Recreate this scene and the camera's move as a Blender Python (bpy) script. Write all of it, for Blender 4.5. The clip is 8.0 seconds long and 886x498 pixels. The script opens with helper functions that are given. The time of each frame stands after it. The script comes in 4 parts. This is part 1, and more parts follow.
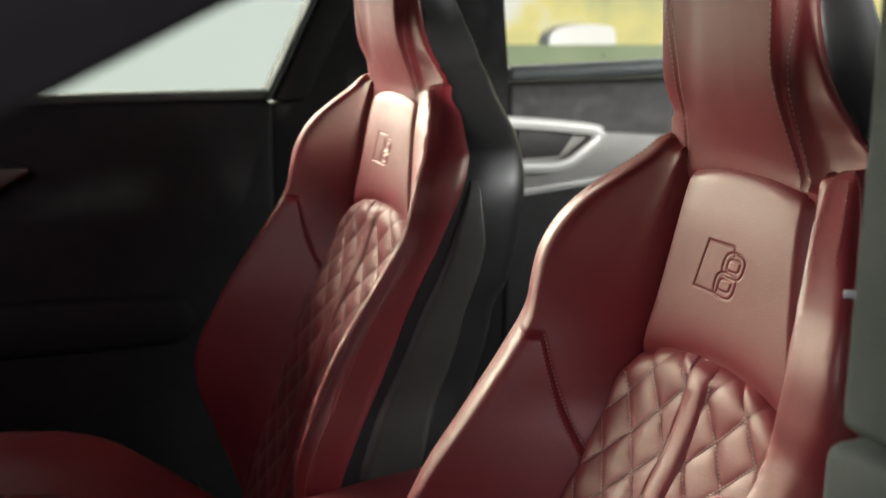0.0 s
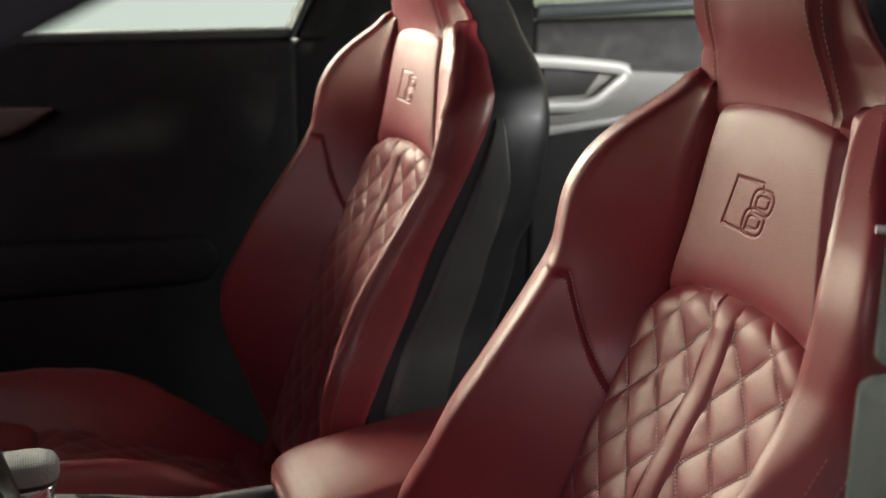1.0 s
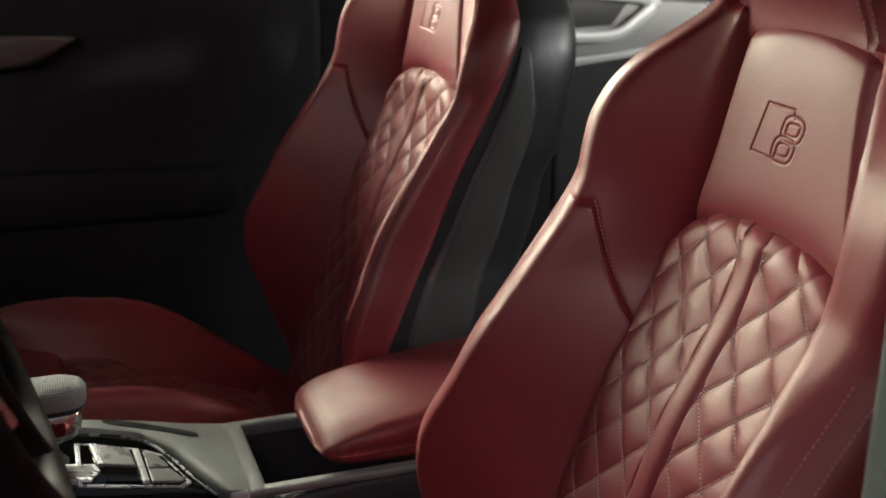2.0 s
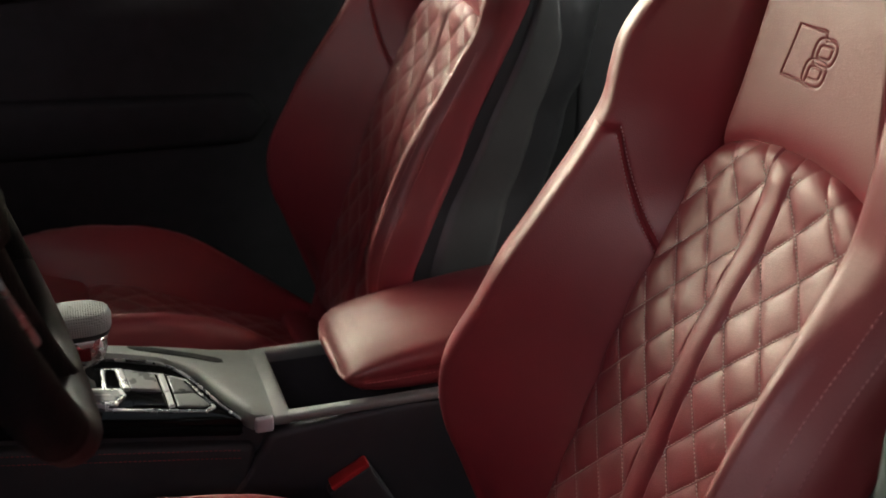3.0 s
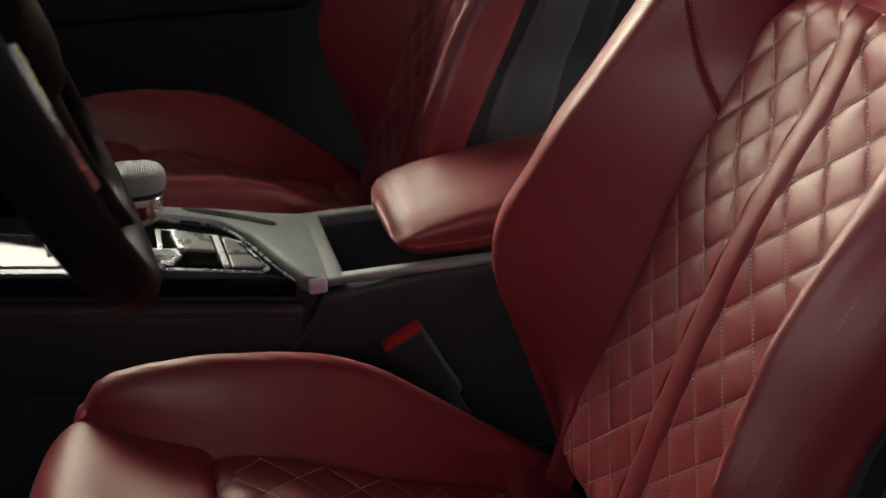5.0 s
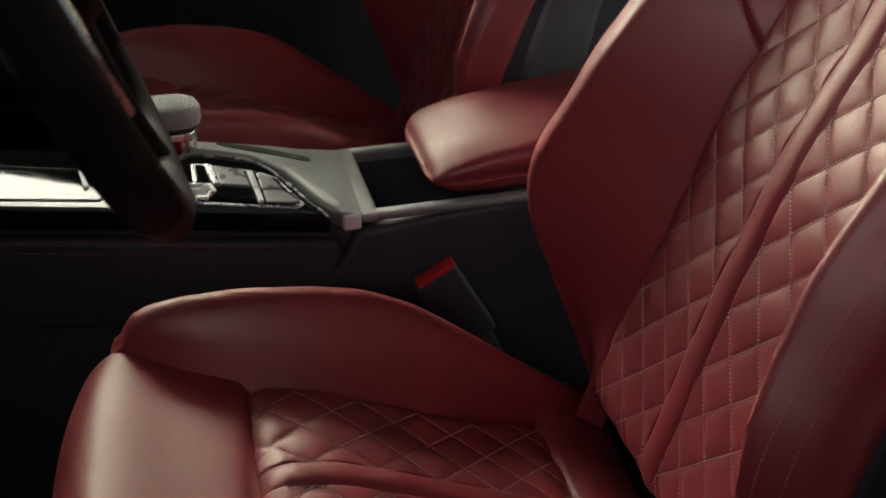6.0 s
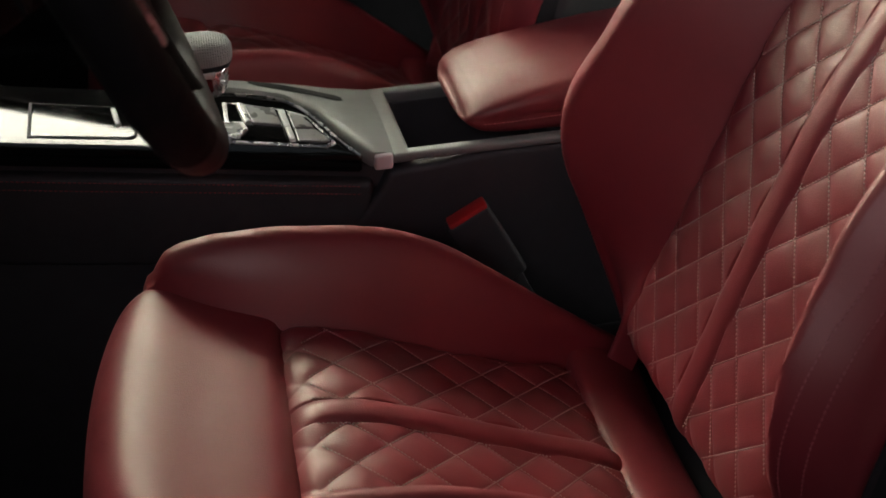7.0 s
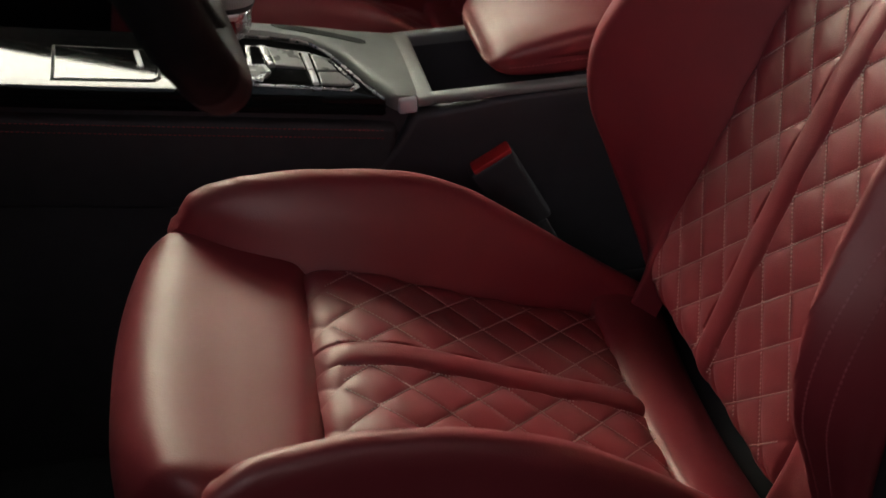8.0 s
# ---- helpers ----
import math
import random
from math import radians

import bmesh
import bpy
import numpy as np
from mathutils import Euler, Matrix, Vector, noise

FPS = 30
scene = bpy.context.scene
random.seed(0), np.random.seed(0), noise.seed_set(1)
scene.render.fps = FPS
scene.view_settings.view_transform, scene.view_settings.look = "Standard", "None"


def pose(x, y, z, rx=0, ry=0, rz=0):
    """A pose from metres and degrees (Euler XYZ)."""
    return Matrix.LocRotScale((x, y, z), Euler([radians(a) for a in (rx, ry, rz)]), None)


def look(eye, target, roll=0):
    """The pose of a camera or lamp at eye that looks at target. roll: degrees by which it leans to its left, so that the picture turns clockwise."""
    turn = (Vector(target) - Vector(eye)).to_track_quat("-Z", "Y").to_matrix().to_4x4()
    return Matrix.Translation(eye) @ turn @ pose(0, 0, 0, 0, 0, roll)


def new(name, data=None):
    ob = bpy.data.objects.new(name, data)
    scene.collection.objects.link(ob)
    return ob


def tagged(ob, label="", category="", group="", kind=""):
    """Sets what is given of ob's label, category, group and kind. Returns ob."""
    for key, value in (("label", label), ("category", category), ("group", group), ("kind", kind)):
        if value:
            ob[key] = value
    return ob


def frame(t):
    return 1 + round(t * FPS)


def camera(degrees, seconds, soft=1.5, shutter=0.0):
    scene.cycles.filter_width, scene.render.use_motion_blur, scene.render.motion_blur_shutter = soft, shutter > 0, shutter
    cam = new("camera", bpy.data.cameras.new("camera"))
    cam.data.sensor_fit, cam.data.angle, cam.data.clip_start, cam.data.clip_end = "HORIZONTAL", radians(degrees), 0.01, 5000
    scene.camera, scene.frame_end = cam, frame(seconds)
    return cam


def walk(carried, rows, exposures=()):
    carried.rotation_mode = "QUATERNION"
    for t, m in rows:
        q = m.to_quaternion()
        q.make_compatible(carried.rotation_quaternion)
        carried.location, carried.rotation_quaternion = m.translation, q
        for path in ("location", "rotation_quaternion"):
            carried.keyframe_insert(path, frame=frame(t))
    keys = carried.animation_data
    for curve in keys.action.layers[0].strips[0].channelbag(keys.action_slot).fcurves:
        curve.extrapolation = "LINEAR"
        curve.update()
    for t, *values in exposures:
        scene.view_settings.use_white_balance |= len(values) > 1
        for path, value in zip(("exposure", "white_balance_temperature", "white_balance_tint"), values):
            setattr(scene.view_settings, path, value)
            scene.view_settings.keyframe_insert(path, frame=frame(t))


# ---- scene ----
# ---- camera ----
cam = camera(42.81, 8.0, soft=1.5)
ROWS = [
    (0.0, -0.3209, -0.6950, 1.2358, 77.945, -0.790, -21.865),
    (0.5, -0.3211, -0.6939, 1.2336, 76.493, -0.720, -21.283),
    (1.0, -0.3221, -0.6919, 1.2304, 75.017, -0.618, -20.717),
    (1.5, -0.3216, -0.6899, 1.2257, 73.458, -0.606, -20.116),
    (3.0, -0.3198, -0.6841, 1.2135, 68.426, -0.330, -18.333),
    (3.5, -0.3192, -0.6829, 1.2072, 66.872, -0.271, -17.768),
    (4.0, -0.3189, -0.6816, 1.2046, 65.204, -0.109, -17.140),
    (4.5, -0.3218, -0.6801, 1.1987, 63.794, -0.030, -16.543),
    (6.0, -0.3261, -0.6778, 1.1859, 59.510, 0.374, -14.137),
    (6.5, -0.3260, -0.6777, 1.1800, 58.253, 0.585, -13.269),
    (7.0, -0.3285, -0.6762, 1.1777, 56.842, 0.773, -12.658),
    (7.5, -0.3296, -0.6760, 1.1752, 55.444, 0.979, -12.110),
    (8.0, -0.3296, -0.6748, 1.1708, 54.325, 1.152, -11.542),
]
walk(cam, [(t, pose(x, y, z, rx, ry, rz)) for t, x, y, z, rx, ry, rz in ROWS])
cam.data.dof.use_dof = True
cam.data.dof.focus_distance = 0.93
cam.data.dof.aperture_fstop = 7.6

# ---- light: overcast sky through the windscreen and the side windows ----
scene.view_settings.exposure = 0.0
world = bpy.data.worlds.new("overcast_sky")
world.use_nodes = True
scene.world = world
wn = world.node_tree.nodes
sky = wn.new("ShaderNodeTexSky")
sky.sky_type = "NISHITA"
sky.sun_disc = False
sky.sun_elevation = radians(12)
sky.sun_rotation = radians(174)
haze = wn.new("ShaderNodeHueSaturation")
haze.inputs["Saturation"].default_value = 0.4
world.node_tree.links.new(sky.outputs["Color"], haze.inputs["Color"])
world.node_tree.links.new(haze.outputs["Color"], wn["Background"].inputs["Color"])
wn["Background"].inputs["Strength"].default_value = 0.075

# a low sun behind the camera; an unseen wall added beside the car keeps it out of the cabin
sun = new("sun", bpy.data.lights.new("sun", "SUN"))
sun.data.energy, sun.data.angle, sun.data.color = 2.5, radians(3), (1.0, 0.95, 0.88)
sun.matrix_basis = look((0.5, -5, 1.1), (0, 0, 0))

SKYLIGHT = new("side_window_skylight", bpy.data.lights.new("side_window_skylight", "AREA"))
SKYLIGHT.data.shape, SKYLIGHT.data.size, SKYLIGHT.data.size_y = "RECTANGLE", 4.2, 2.6
SKYLIGHT.data.energy, SKYLIGHT.data.color = 620.0, (1.0, 0.97, 0.80)
SKYLIGHT.matrix_basis = look((-1.7, 4.8, 2.80), (-0.3, 0.1, 1.0))
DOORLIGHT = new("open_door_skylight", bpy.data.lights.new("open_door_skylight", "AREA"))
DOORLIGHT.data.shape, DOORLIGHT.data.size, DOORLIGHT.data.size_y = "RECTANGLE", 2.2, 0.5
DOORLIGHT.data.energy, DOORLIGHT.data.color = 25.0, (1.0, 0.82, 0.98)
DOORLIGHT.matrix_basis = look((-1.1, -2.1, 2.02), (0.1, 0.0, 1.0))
FRONTLIGHT = new("windscreen_skylight", bpy.data.lights.new("windscreen_skylight", "AREA"))
FRONTLIGHT.data.shape, FRONTLIGHT.data.size, FRONTLIGHT.data.size_y = "RECTANGLE", 3.0, 1.0
FRONTLIGHT.data.energy, FRONTLIGHT.data.color = 150.0, (1.0, 0.95, 0.80)
FRONTLIGHT.matrix_basis = look((-6.0, 3.6, 1.80), (0.2, 0.0, 1.2))
REARLIGHT = new("rear_window_skylight", bpy.data.lights.new("rear_window_skylight", "AREA"))
REARLIGHT.data.shape, REARLIGHT.data.size, REARLIGHT.data.size_y = "RECTANGLE", 0.8, 0.2
REARLIGHT.data.energy, REARLIGHT.data.color = 9.0, (0.98, 1.0, 0.97)
REARLIGHT.matrix_basis = look((1.54, 0.12, 1.28), (0.7, 0.95, 1.0))


# ---- materials ----
def mat(name, color, rough=0.5, metal=0.0, spec=0.5):
    m = bpy.data.materials.new(name)
    m.use_nodes = True
    b = m.node_tree.nodes["Principled BSDF"]
    b.inputs["Base Color"].default_value = (*color, 1)
    b.inputs["Roughness"].default_value = rough
    b.inputs["Metallic"].default_value = metal
    b.inputs["Specular IOR Level"].default_value = spec
    return m


def node(m, kind, **settings):
    n = m.node_tree.nodes.new(kind)
    for key, value in settings.items():
        n.inputs[key].default_value = value
    return n


def join(m, a, out, b, inp):
    m.node_tree.links.new(a.outputs[out], b.inputs[inp])


def textured(m, colors, scale, bump_scale, bump, rough=(0.4, 0.6), distance=0.001, cells=False, spread=1.0):
    """Two scales of variation: cloudy tone and gloss, and a fine relief."""
    b = m.node_tree.nodes["Principled BSDF"]
    co = m.node_tree.nodes.new("ShaderNodeTexCoord")
    big = node(m, "ShaderNodeTexNoise", Scale=scale, Detail=4.0, Roughness=0.6)
    join(m, co, "Object", big, "Vector")
    ramp = m.node_tree.nodes.new("ShaderNodeValToRGB")
    ramp.color_ramp.elements[0].position, ramp.color_ramp.elements[1].position = 0.3, 0.7
    ramp.color_ramp.elements[0].color = (*colors[0], 1)
    ramp.color_ramp.elements[1].color = (*colors[1], 1)
    join(m, big, "Fac", ramp, "Fac")
    join(m, ramp, "Color", b, "Base Color")
    gloss = node(m, "ShaderNodeMapRange", **{"From Min": 0.3, "From Max": 0.7, "To Min": rough[0], "To Max": rough[1]})
    fine = node(m, "ShaderNodeTexNoise", Scale=scale * 6, Detail=3.0)
    join(m, co, "Object", fine, "Vector")
    join(m, fine, "Fac", gloss, "Value")
    join(m, gloss, "Result", b, "Roughness")
    if cells:
        tex = node(m, "ShaderNodeTexVoronoi", Scale=bump_scale)
        tex.feature = "SMOOTH_F1"
        out = "Distance"
        tex.inputs["Randomness"].default_value = spread
    else:
        tex = node(m, "ShaderNodeTexNoise", Scale=bump_scale, Detail=4.0)
        out = "Fac"
    join(m, co, "Object", tex, "Vector")
    bm_ = node(m, "ShaderNodeBump", Strength=bump, Distance=distance)
    join(m, tex, out, bm_, "Height")
    join(m, bm_, "Normal", b, "Normal")
    return m


LEATHER = textured(mat("red_leather", (0.30, 0.05, 0.045), spec=0.85), [(0.20, 0.022, 0.031), (0.245, 0.029, 0.039)], 9, 900, 0.18, (0.38, 0.47), 0.0006, True)
LEATHER.node_tree.nodes["Principled BSDF"].inputs["Sheen Weight"].default_value = 0.0
LEATHER.node_tree.nodes["Principled BSDF"].inputs["Specular Tint"].default_value = (1.0, 0.88, 0.72, 1)
LEATHER.node_tree.nodes["Principled BSDF"].inputs["Coat Weight"].default_value = 0.16
LEATHER.node_tree.nodes["Principled BSDF"].inputs["Coat Roughness"].default_value = 0.46
LEATHER.node_tree.nodes["Principled BSDF"].inputs["Sheen Roughness"].default_value = 0.45
LEATHER.node_tree.nodes["Principled BSDF"].inputs["Sheen Tint"].default_value = (1.0, 0.72, 0.62, 1)
THREAD = textured(mat("grey_rose_thread", (0.45, 0.22, 0.19), 0.7), [(0.38, 0.24, 0.215), (0.45, 0.29, 0.26)], 60, 1500, 0.2, (0.6, 0.8))
DARKTHREAD = textured(mat("dark_red_thread", (0.2, 0.03, 0.03), 0.7), [(0.38, 0.11, 0.11), (0.45, 0.15, 0.14)], 60, 1500, 0.2, (0.6, 0.8))
SHELL = textured(mat("black_plastic_shell", (0.02, 0.02, 0.021), spec=0.5), [(0.026, 0.026, 0.027), (0.034, 0.034, 0.035)], 14, 1400, 0.15, (0.30, 0.42), 0.0005)
GREYSHELL = textured(mat("grey_side_plastic", (0.10, 0.10, 0.095), spec=0.5), [(0.055, 0.055, 0.052), (0.072, 0.072, 0.068)], 12, 1500, 0.2, (0.38, 0.5), 0.0005)
TRIMBLACK = textured(mat("black_trim", (0.03, 0.03, 0.031), spec=0.4), [(0.030, 0.030, 0.031), (0.040, 0.039, 0.040)], 7, 1100, 0.3, (0.5, 0.7), 0.0006, True)
CARPET = textured(mat("black_carpet", (0.015, 0.015, 0.015), spec=0.2), [(0.030, 0.030, 0.030), (0.046, 0.046, 0.045)], 30, 700, 0.8, (0.85, 0.98), 0.003)
LINER = textured(mat("dark_headliner", (0.03, 0.03, 0.03), spec=0.2), [(0.025, 0.025, 0.025), (0.035, 0.035, 0.035)], 20, 900, 0.5, (0.8, 0.95), 0.001)
PIANO = textured(mat("gloss_black", (0.006, 0.006, 0.006), spec=0.2), [(0.005, 0.005, 0.005), (0.008, 0.008, 0.008)], 5, 60, 0.002, (0.02, 0.04))
SATIN = textured(mat("satin_grey_trim", (0.36, 0.37, 0.35), spec=0.5, metal=0.35), [(0.22, 0.23, 0.215), (0.26, 0.27, 0.25)], 10, 1800, 0.06, (0.36, 0.46), 0.0003)
SILVER = textured(mat("brushed_aluminium", (0.62, 0.62, 0.61), metal=0.9), [(0.58, 0.58, 0.57), (0.66, 0.66, 0.65)], 12, 1300, 0.06, (0.22, 0.32), 0.0003)
BUTTON = textured(mat("grey_button", (0.20, 0.20, 0.195), metal=0.4), [(0.18, 0.18, 0.175), (0.22, 0.22, 0.215)], 12, 1300, 0.06, (0.25, 0.35), 0.0003)
REDPLASTIC = textured(mat("red_plastic", (0.45, 0.02, 0.02), spec=0.5), [(0.42, 0.018, 0.018), (0.5, 0.026, 0.026)], 20, 900, 0.1, (0.35, 0.45), 0.0004)
RUBBER = textured(mat("window_rubber", (0.08, 0.09, 0.083), spec=0.1), [(0.07, 0.082, 0.075), (0.09, 0.10, 0.092)], 14, 900, 0.2, (0.7, 0.85), 0.0005)
WEAVE = textured(mat("pale_knit_knob", (0.33, 0.34, 0.32), spec=0.3), [(0.27, 0.28, 0.26), (0.33, 0.34, 0.32)], 40, 430, 0.9, (0.6, 0.75), 0.002, True, 0.0)
PERF = textured(mat("perforated_black_leather", (0.018, 0.018, 0.018), spec=0.15), [(0.007, 0.007, 0.007), (0.010, 0.010, 0.010)], 12, 420, 0.7, (0.5, 0.62), 0.001, True, 0.0)
SMOOTHBLACK = textured(mat("smooth_black_leather", (0.01, 0.01, 0.01), spec=0.5), [(0.009, 0.009, 0.009), (0.013, 0.013, 0.012)], 12, 700, 0.1, (0.46, 0.56), 0.0005, True)
WHITE = textured(mat("white_paint", (0.8, 0.8, 0.8), spec=0.5), [(0.78, 0.79, 0.79), (0.82, 0.82, 0.82)], 3, 200, 0.02, (0.2, 0.3))
ASPHALT = textured(mat("asphalt", (0.05, 0.05, 0.05)), [(0.04, 0.04, 0.04), (0.065, 0.063, 0.06)], 2, 120, 0.5, (0.8, 0.95), 0.004)
# kept dark so that the added walls return little light
BLOCKER = textured(mat("dark_blocker", (0.05, 0.05, 0.052)), [(0.03, 0.03, 0.031), (0.045, 0.045, 0.046)], 2, 60, 0.3, (0.8, 0.95), 0.002)
GLASS = mat("window_glass", (1, 1, 1), 0.0)
GLASS.node_tree.nodes["Principled BSDF"].inputs["Transmission Weight"].default_value = 1.0
GLASS.node_tree.nodes["Principled BSDF"].inputs["IOR"].default_value = 1.02


# cloudy emission: a backdrop glows by itself in place of daylight falling on it
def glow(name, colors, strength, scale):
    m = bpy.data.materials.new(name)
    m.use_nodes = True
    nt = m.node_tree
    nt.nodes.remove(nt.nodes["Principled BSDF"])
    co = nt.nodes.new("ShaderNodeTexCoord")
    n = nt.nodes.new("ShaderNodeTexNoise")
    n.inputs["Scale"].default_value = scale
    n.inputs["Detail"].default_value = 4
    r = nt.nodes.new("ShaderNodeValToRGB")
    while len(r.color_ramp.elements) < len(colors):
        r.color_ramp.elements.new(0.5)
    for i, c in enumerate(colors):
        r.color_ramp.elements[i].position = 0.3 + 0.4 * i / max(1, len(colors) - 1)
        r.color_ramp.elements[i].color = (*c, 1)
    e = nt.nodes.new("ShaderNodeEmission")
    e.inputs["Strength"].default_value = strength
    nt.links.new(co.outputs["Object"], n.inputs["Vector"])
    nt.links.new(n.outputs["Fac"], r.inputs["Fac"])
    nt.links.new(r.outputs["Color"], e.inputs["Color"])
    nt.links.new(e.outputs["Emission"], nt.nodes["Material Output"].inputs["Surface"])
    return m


# outdoor brightness is put into these colours as emission
HEDGE_GLOW = glow("far_hedge_glow", [(0.42, 0.46, 0.24), (0.62, 0.60, 0.28), (0.78, 0.70, 0.28), (0.80, 0.80, 0.68)], 1.05, 0.45)
DISTANCE_GLOW = glow("pale_distance_glow", [(0.58, 0.66, 0.58), (0.66, 0.73, 0.66)], 1.05, 0.2)

# ---- helpers of this scene ----
ORIGIN = {}


def thing(name, origin, label, category, group="", kind=""):
    ob = new(name)
    ob.empty_display_size = 0.1
    ob.location = origin
    ORIGIN[ob.name] = Vector(origin)
    return tagged(ob, label, category, group, kind)


def finish(bm, name, material, sharp=38, origin=None):
    if origin is not None:
        bmesh.ops.translate(bm, verts=bm.verts, vec=-origin)
    me = bpy.data.meshes.new(name)
    bm.to_mesh(me)
    bm.free()
    me.materials.append(material)
    me.shade_smooth()
    me.set_sharp_from_angle(angle=radians(sharp))
    return me


def part(name, bm, material, parent, label="", sharp=38):
    """Links a bmesh, made in world places, as one mesh under a thing or a part."""
    o = ORIGIN[parent.name]
    ob = new(name, finish(bm, name, material, sharp, o))
    ob.parent = parent
    ORIGIN[ob.name] = o
    return tagged(ob, label)


def single(name, bm, material, label, category="", kind="", group="", sharp=38):
    ob = new(name, finish(bm, name, material, sharp))
    ORIGIN[ob.name] = Vector((0, 0, 0))
    return tagged(ob, label, category, group, kind)


def smooth(xs, ys):
    """A smooth curve through a few stations (cubic, no overshoot at flat places)."""
    xs, ys = np.array(xs, float), np.array(ys, float)
    d = np.diff(ys) / np.diff(xs)
    m = np.concatenate([[d[0]], (d[:-1] + d[1:]) / 2, [d[-1]]])

    def at(x):
        x = np.clip(x, xs[0], xs[-1])
        i = np.clip(np.searchsorted(xs, x) - 1, 0, len(d) - 1)
        h = xs[i + 1] - xs[i]
        t = (x - xs[i]) / h
        return (ys[i] * (1 + 2 * t) * (1 - t) ** 2 + ys[i + 1] * t * t * (3 - 2 * t)
                + h * m[i] * t * (1 - t) ** 2 - h * m[i + 1] * t * t * (1 - t))
    return at


def table(rows):
    cols = list(zip(*rows))
    return [smooth(cols[0], c) for c in cols[1:]]


def spline(pts, n):
    """n points along a Catmull-Rom curve through pts, evenly by length."""
    p = np.array(pts, float)
    p = np.vstack([2 * p[0] - p[1], p, 2 * p[-1] - p[-2]])
    out = []
    for i in range(1, len(p) - 2):
        for t in np.linspace(0, 1, 14, endpoint=False):
            a, b, c, d = p[i - 1:i + 3]
            out.append(0.5 * (2 * b + (c - a) * t + (2 * a - 5 * b + 4 * c - d) * t * t + (3 * b - a - 3 * c + d) * t ** 3))
    out.append(p[-2])
    out = np.array(out)
    s = np.concatenate([[0], np.cumsum(np.linalg.norm(np.diff(out, axis=0), axis=1))])
    q = np.linspace(0, s[-1], n)
    return np.stack([np.interp(q, s, out[:, k]) for k in range(out.shape[1])], 1)


def sheet(pts, bm=None, flip=False):
    """A grid of quads from an array of points [rows][columns]."""
    bm = bm or bmesh.new()
    vs = [[bm.verts.new(p) for p in row] for row in pts]
    for a, b in zip(vs[:-1], vs[1:]):
        for i in range(len(a) - 1):
            f = (a[i], a[i + 1], b[i + 1], b[i])
            bm.faces.new(f[::-1] if flip else f)
    return bm


def box(x0, x1, y0, y1, z0, z1, r=0.004, seg=2, bm=None):
    b = bmesh.new()
    bmesh.ops.create_cube(b, size=1)
    for v in b.verts:
        v.co = Vector((x0 + (v.co.x + .5) * (x1 - x0), y0 + (v.co.y + .5) * (y1 - y0), z0 + (v.co.z + .5) * (z1 - z0)))
    if r:
        bmesh.ops.bevel(b, geom=b.edges[:], offset=r, segments=seg, affect="EDGES", profile=0.5, clamp_overlap=True)
    if bm is None:
        return b
    me = bpy.data.meshes.new("tmp")
    b.to_mesh(me)
    bm.from_mesh(me)
    b.free()
    bpy.data.meshes.remove(me)
    return bm


def prism(outline, lift, r=0.003, seg=2):
    """A closed outline of 3D points, pushed by the vector lift, with rounded edges."""
    b = bmesh.new()
    low = [b.verts.new(p) for p in outline]
    top = [b.verts.new(Vector(p) + Vector(lift)) for p in outline]
    n = len(low)
    b.faces.new(low[::-1])
    b.faces.new(top)
    for i in range(n):
        b.faces.new((low[i], low[(i + 1) % n], top[(i + 1) % n], top[i]))
    bmesh.ops.recalc_face_normals(b, faces=b.faces)
    if r:
        bmesh.ops.bevel(b, geom=b.edges[:], offset=r, segments=seg, affect="EDGES", profile=0.5, clamp_overlap=True)
    return b


def tube(path, radius, sides=8, bm=None, closed=False):
    """A round rod along a path; radius: one number or one for each point."""
    bm = bm or bmesh.new()
    p = [Vector(q) for q in path]
    n = len(p)
    rad = [radius] * n if isinstance(radius, (int, float)) else radius
    rings = []
    ref = Vector((0.13, 0.31, 0.94))
    for i in range(n):
        a = p[(i - 1) % n] if closed or i else p[0]
        b = p[(i + 1) % n] if closed or i < n - 1 else p[-1]
        d = (b - a).normalized()
        u = d.cross(ref).normalized()
        v = d.cross(u)
        rings.append([bm.verts.new(p[i] + rad[i] * (math.cos(k * math.tau / sides) * u + math.sin(k * math.tau / sides) * v)) for k in range(sides)])
    m = n if closed else n - 1
    for i in range(m):
        a, b = rings[i], rings[(i + 1) % n]
        for k in range(sides):
            bm.faces.new((a[k], a[(k + 1) % sides], b[(k + 1) % sides], b[k]))
    if not closed:
        bm.faces.new(rings[0][::-1])
        bm.faces.new(rings[-1])
    return bm


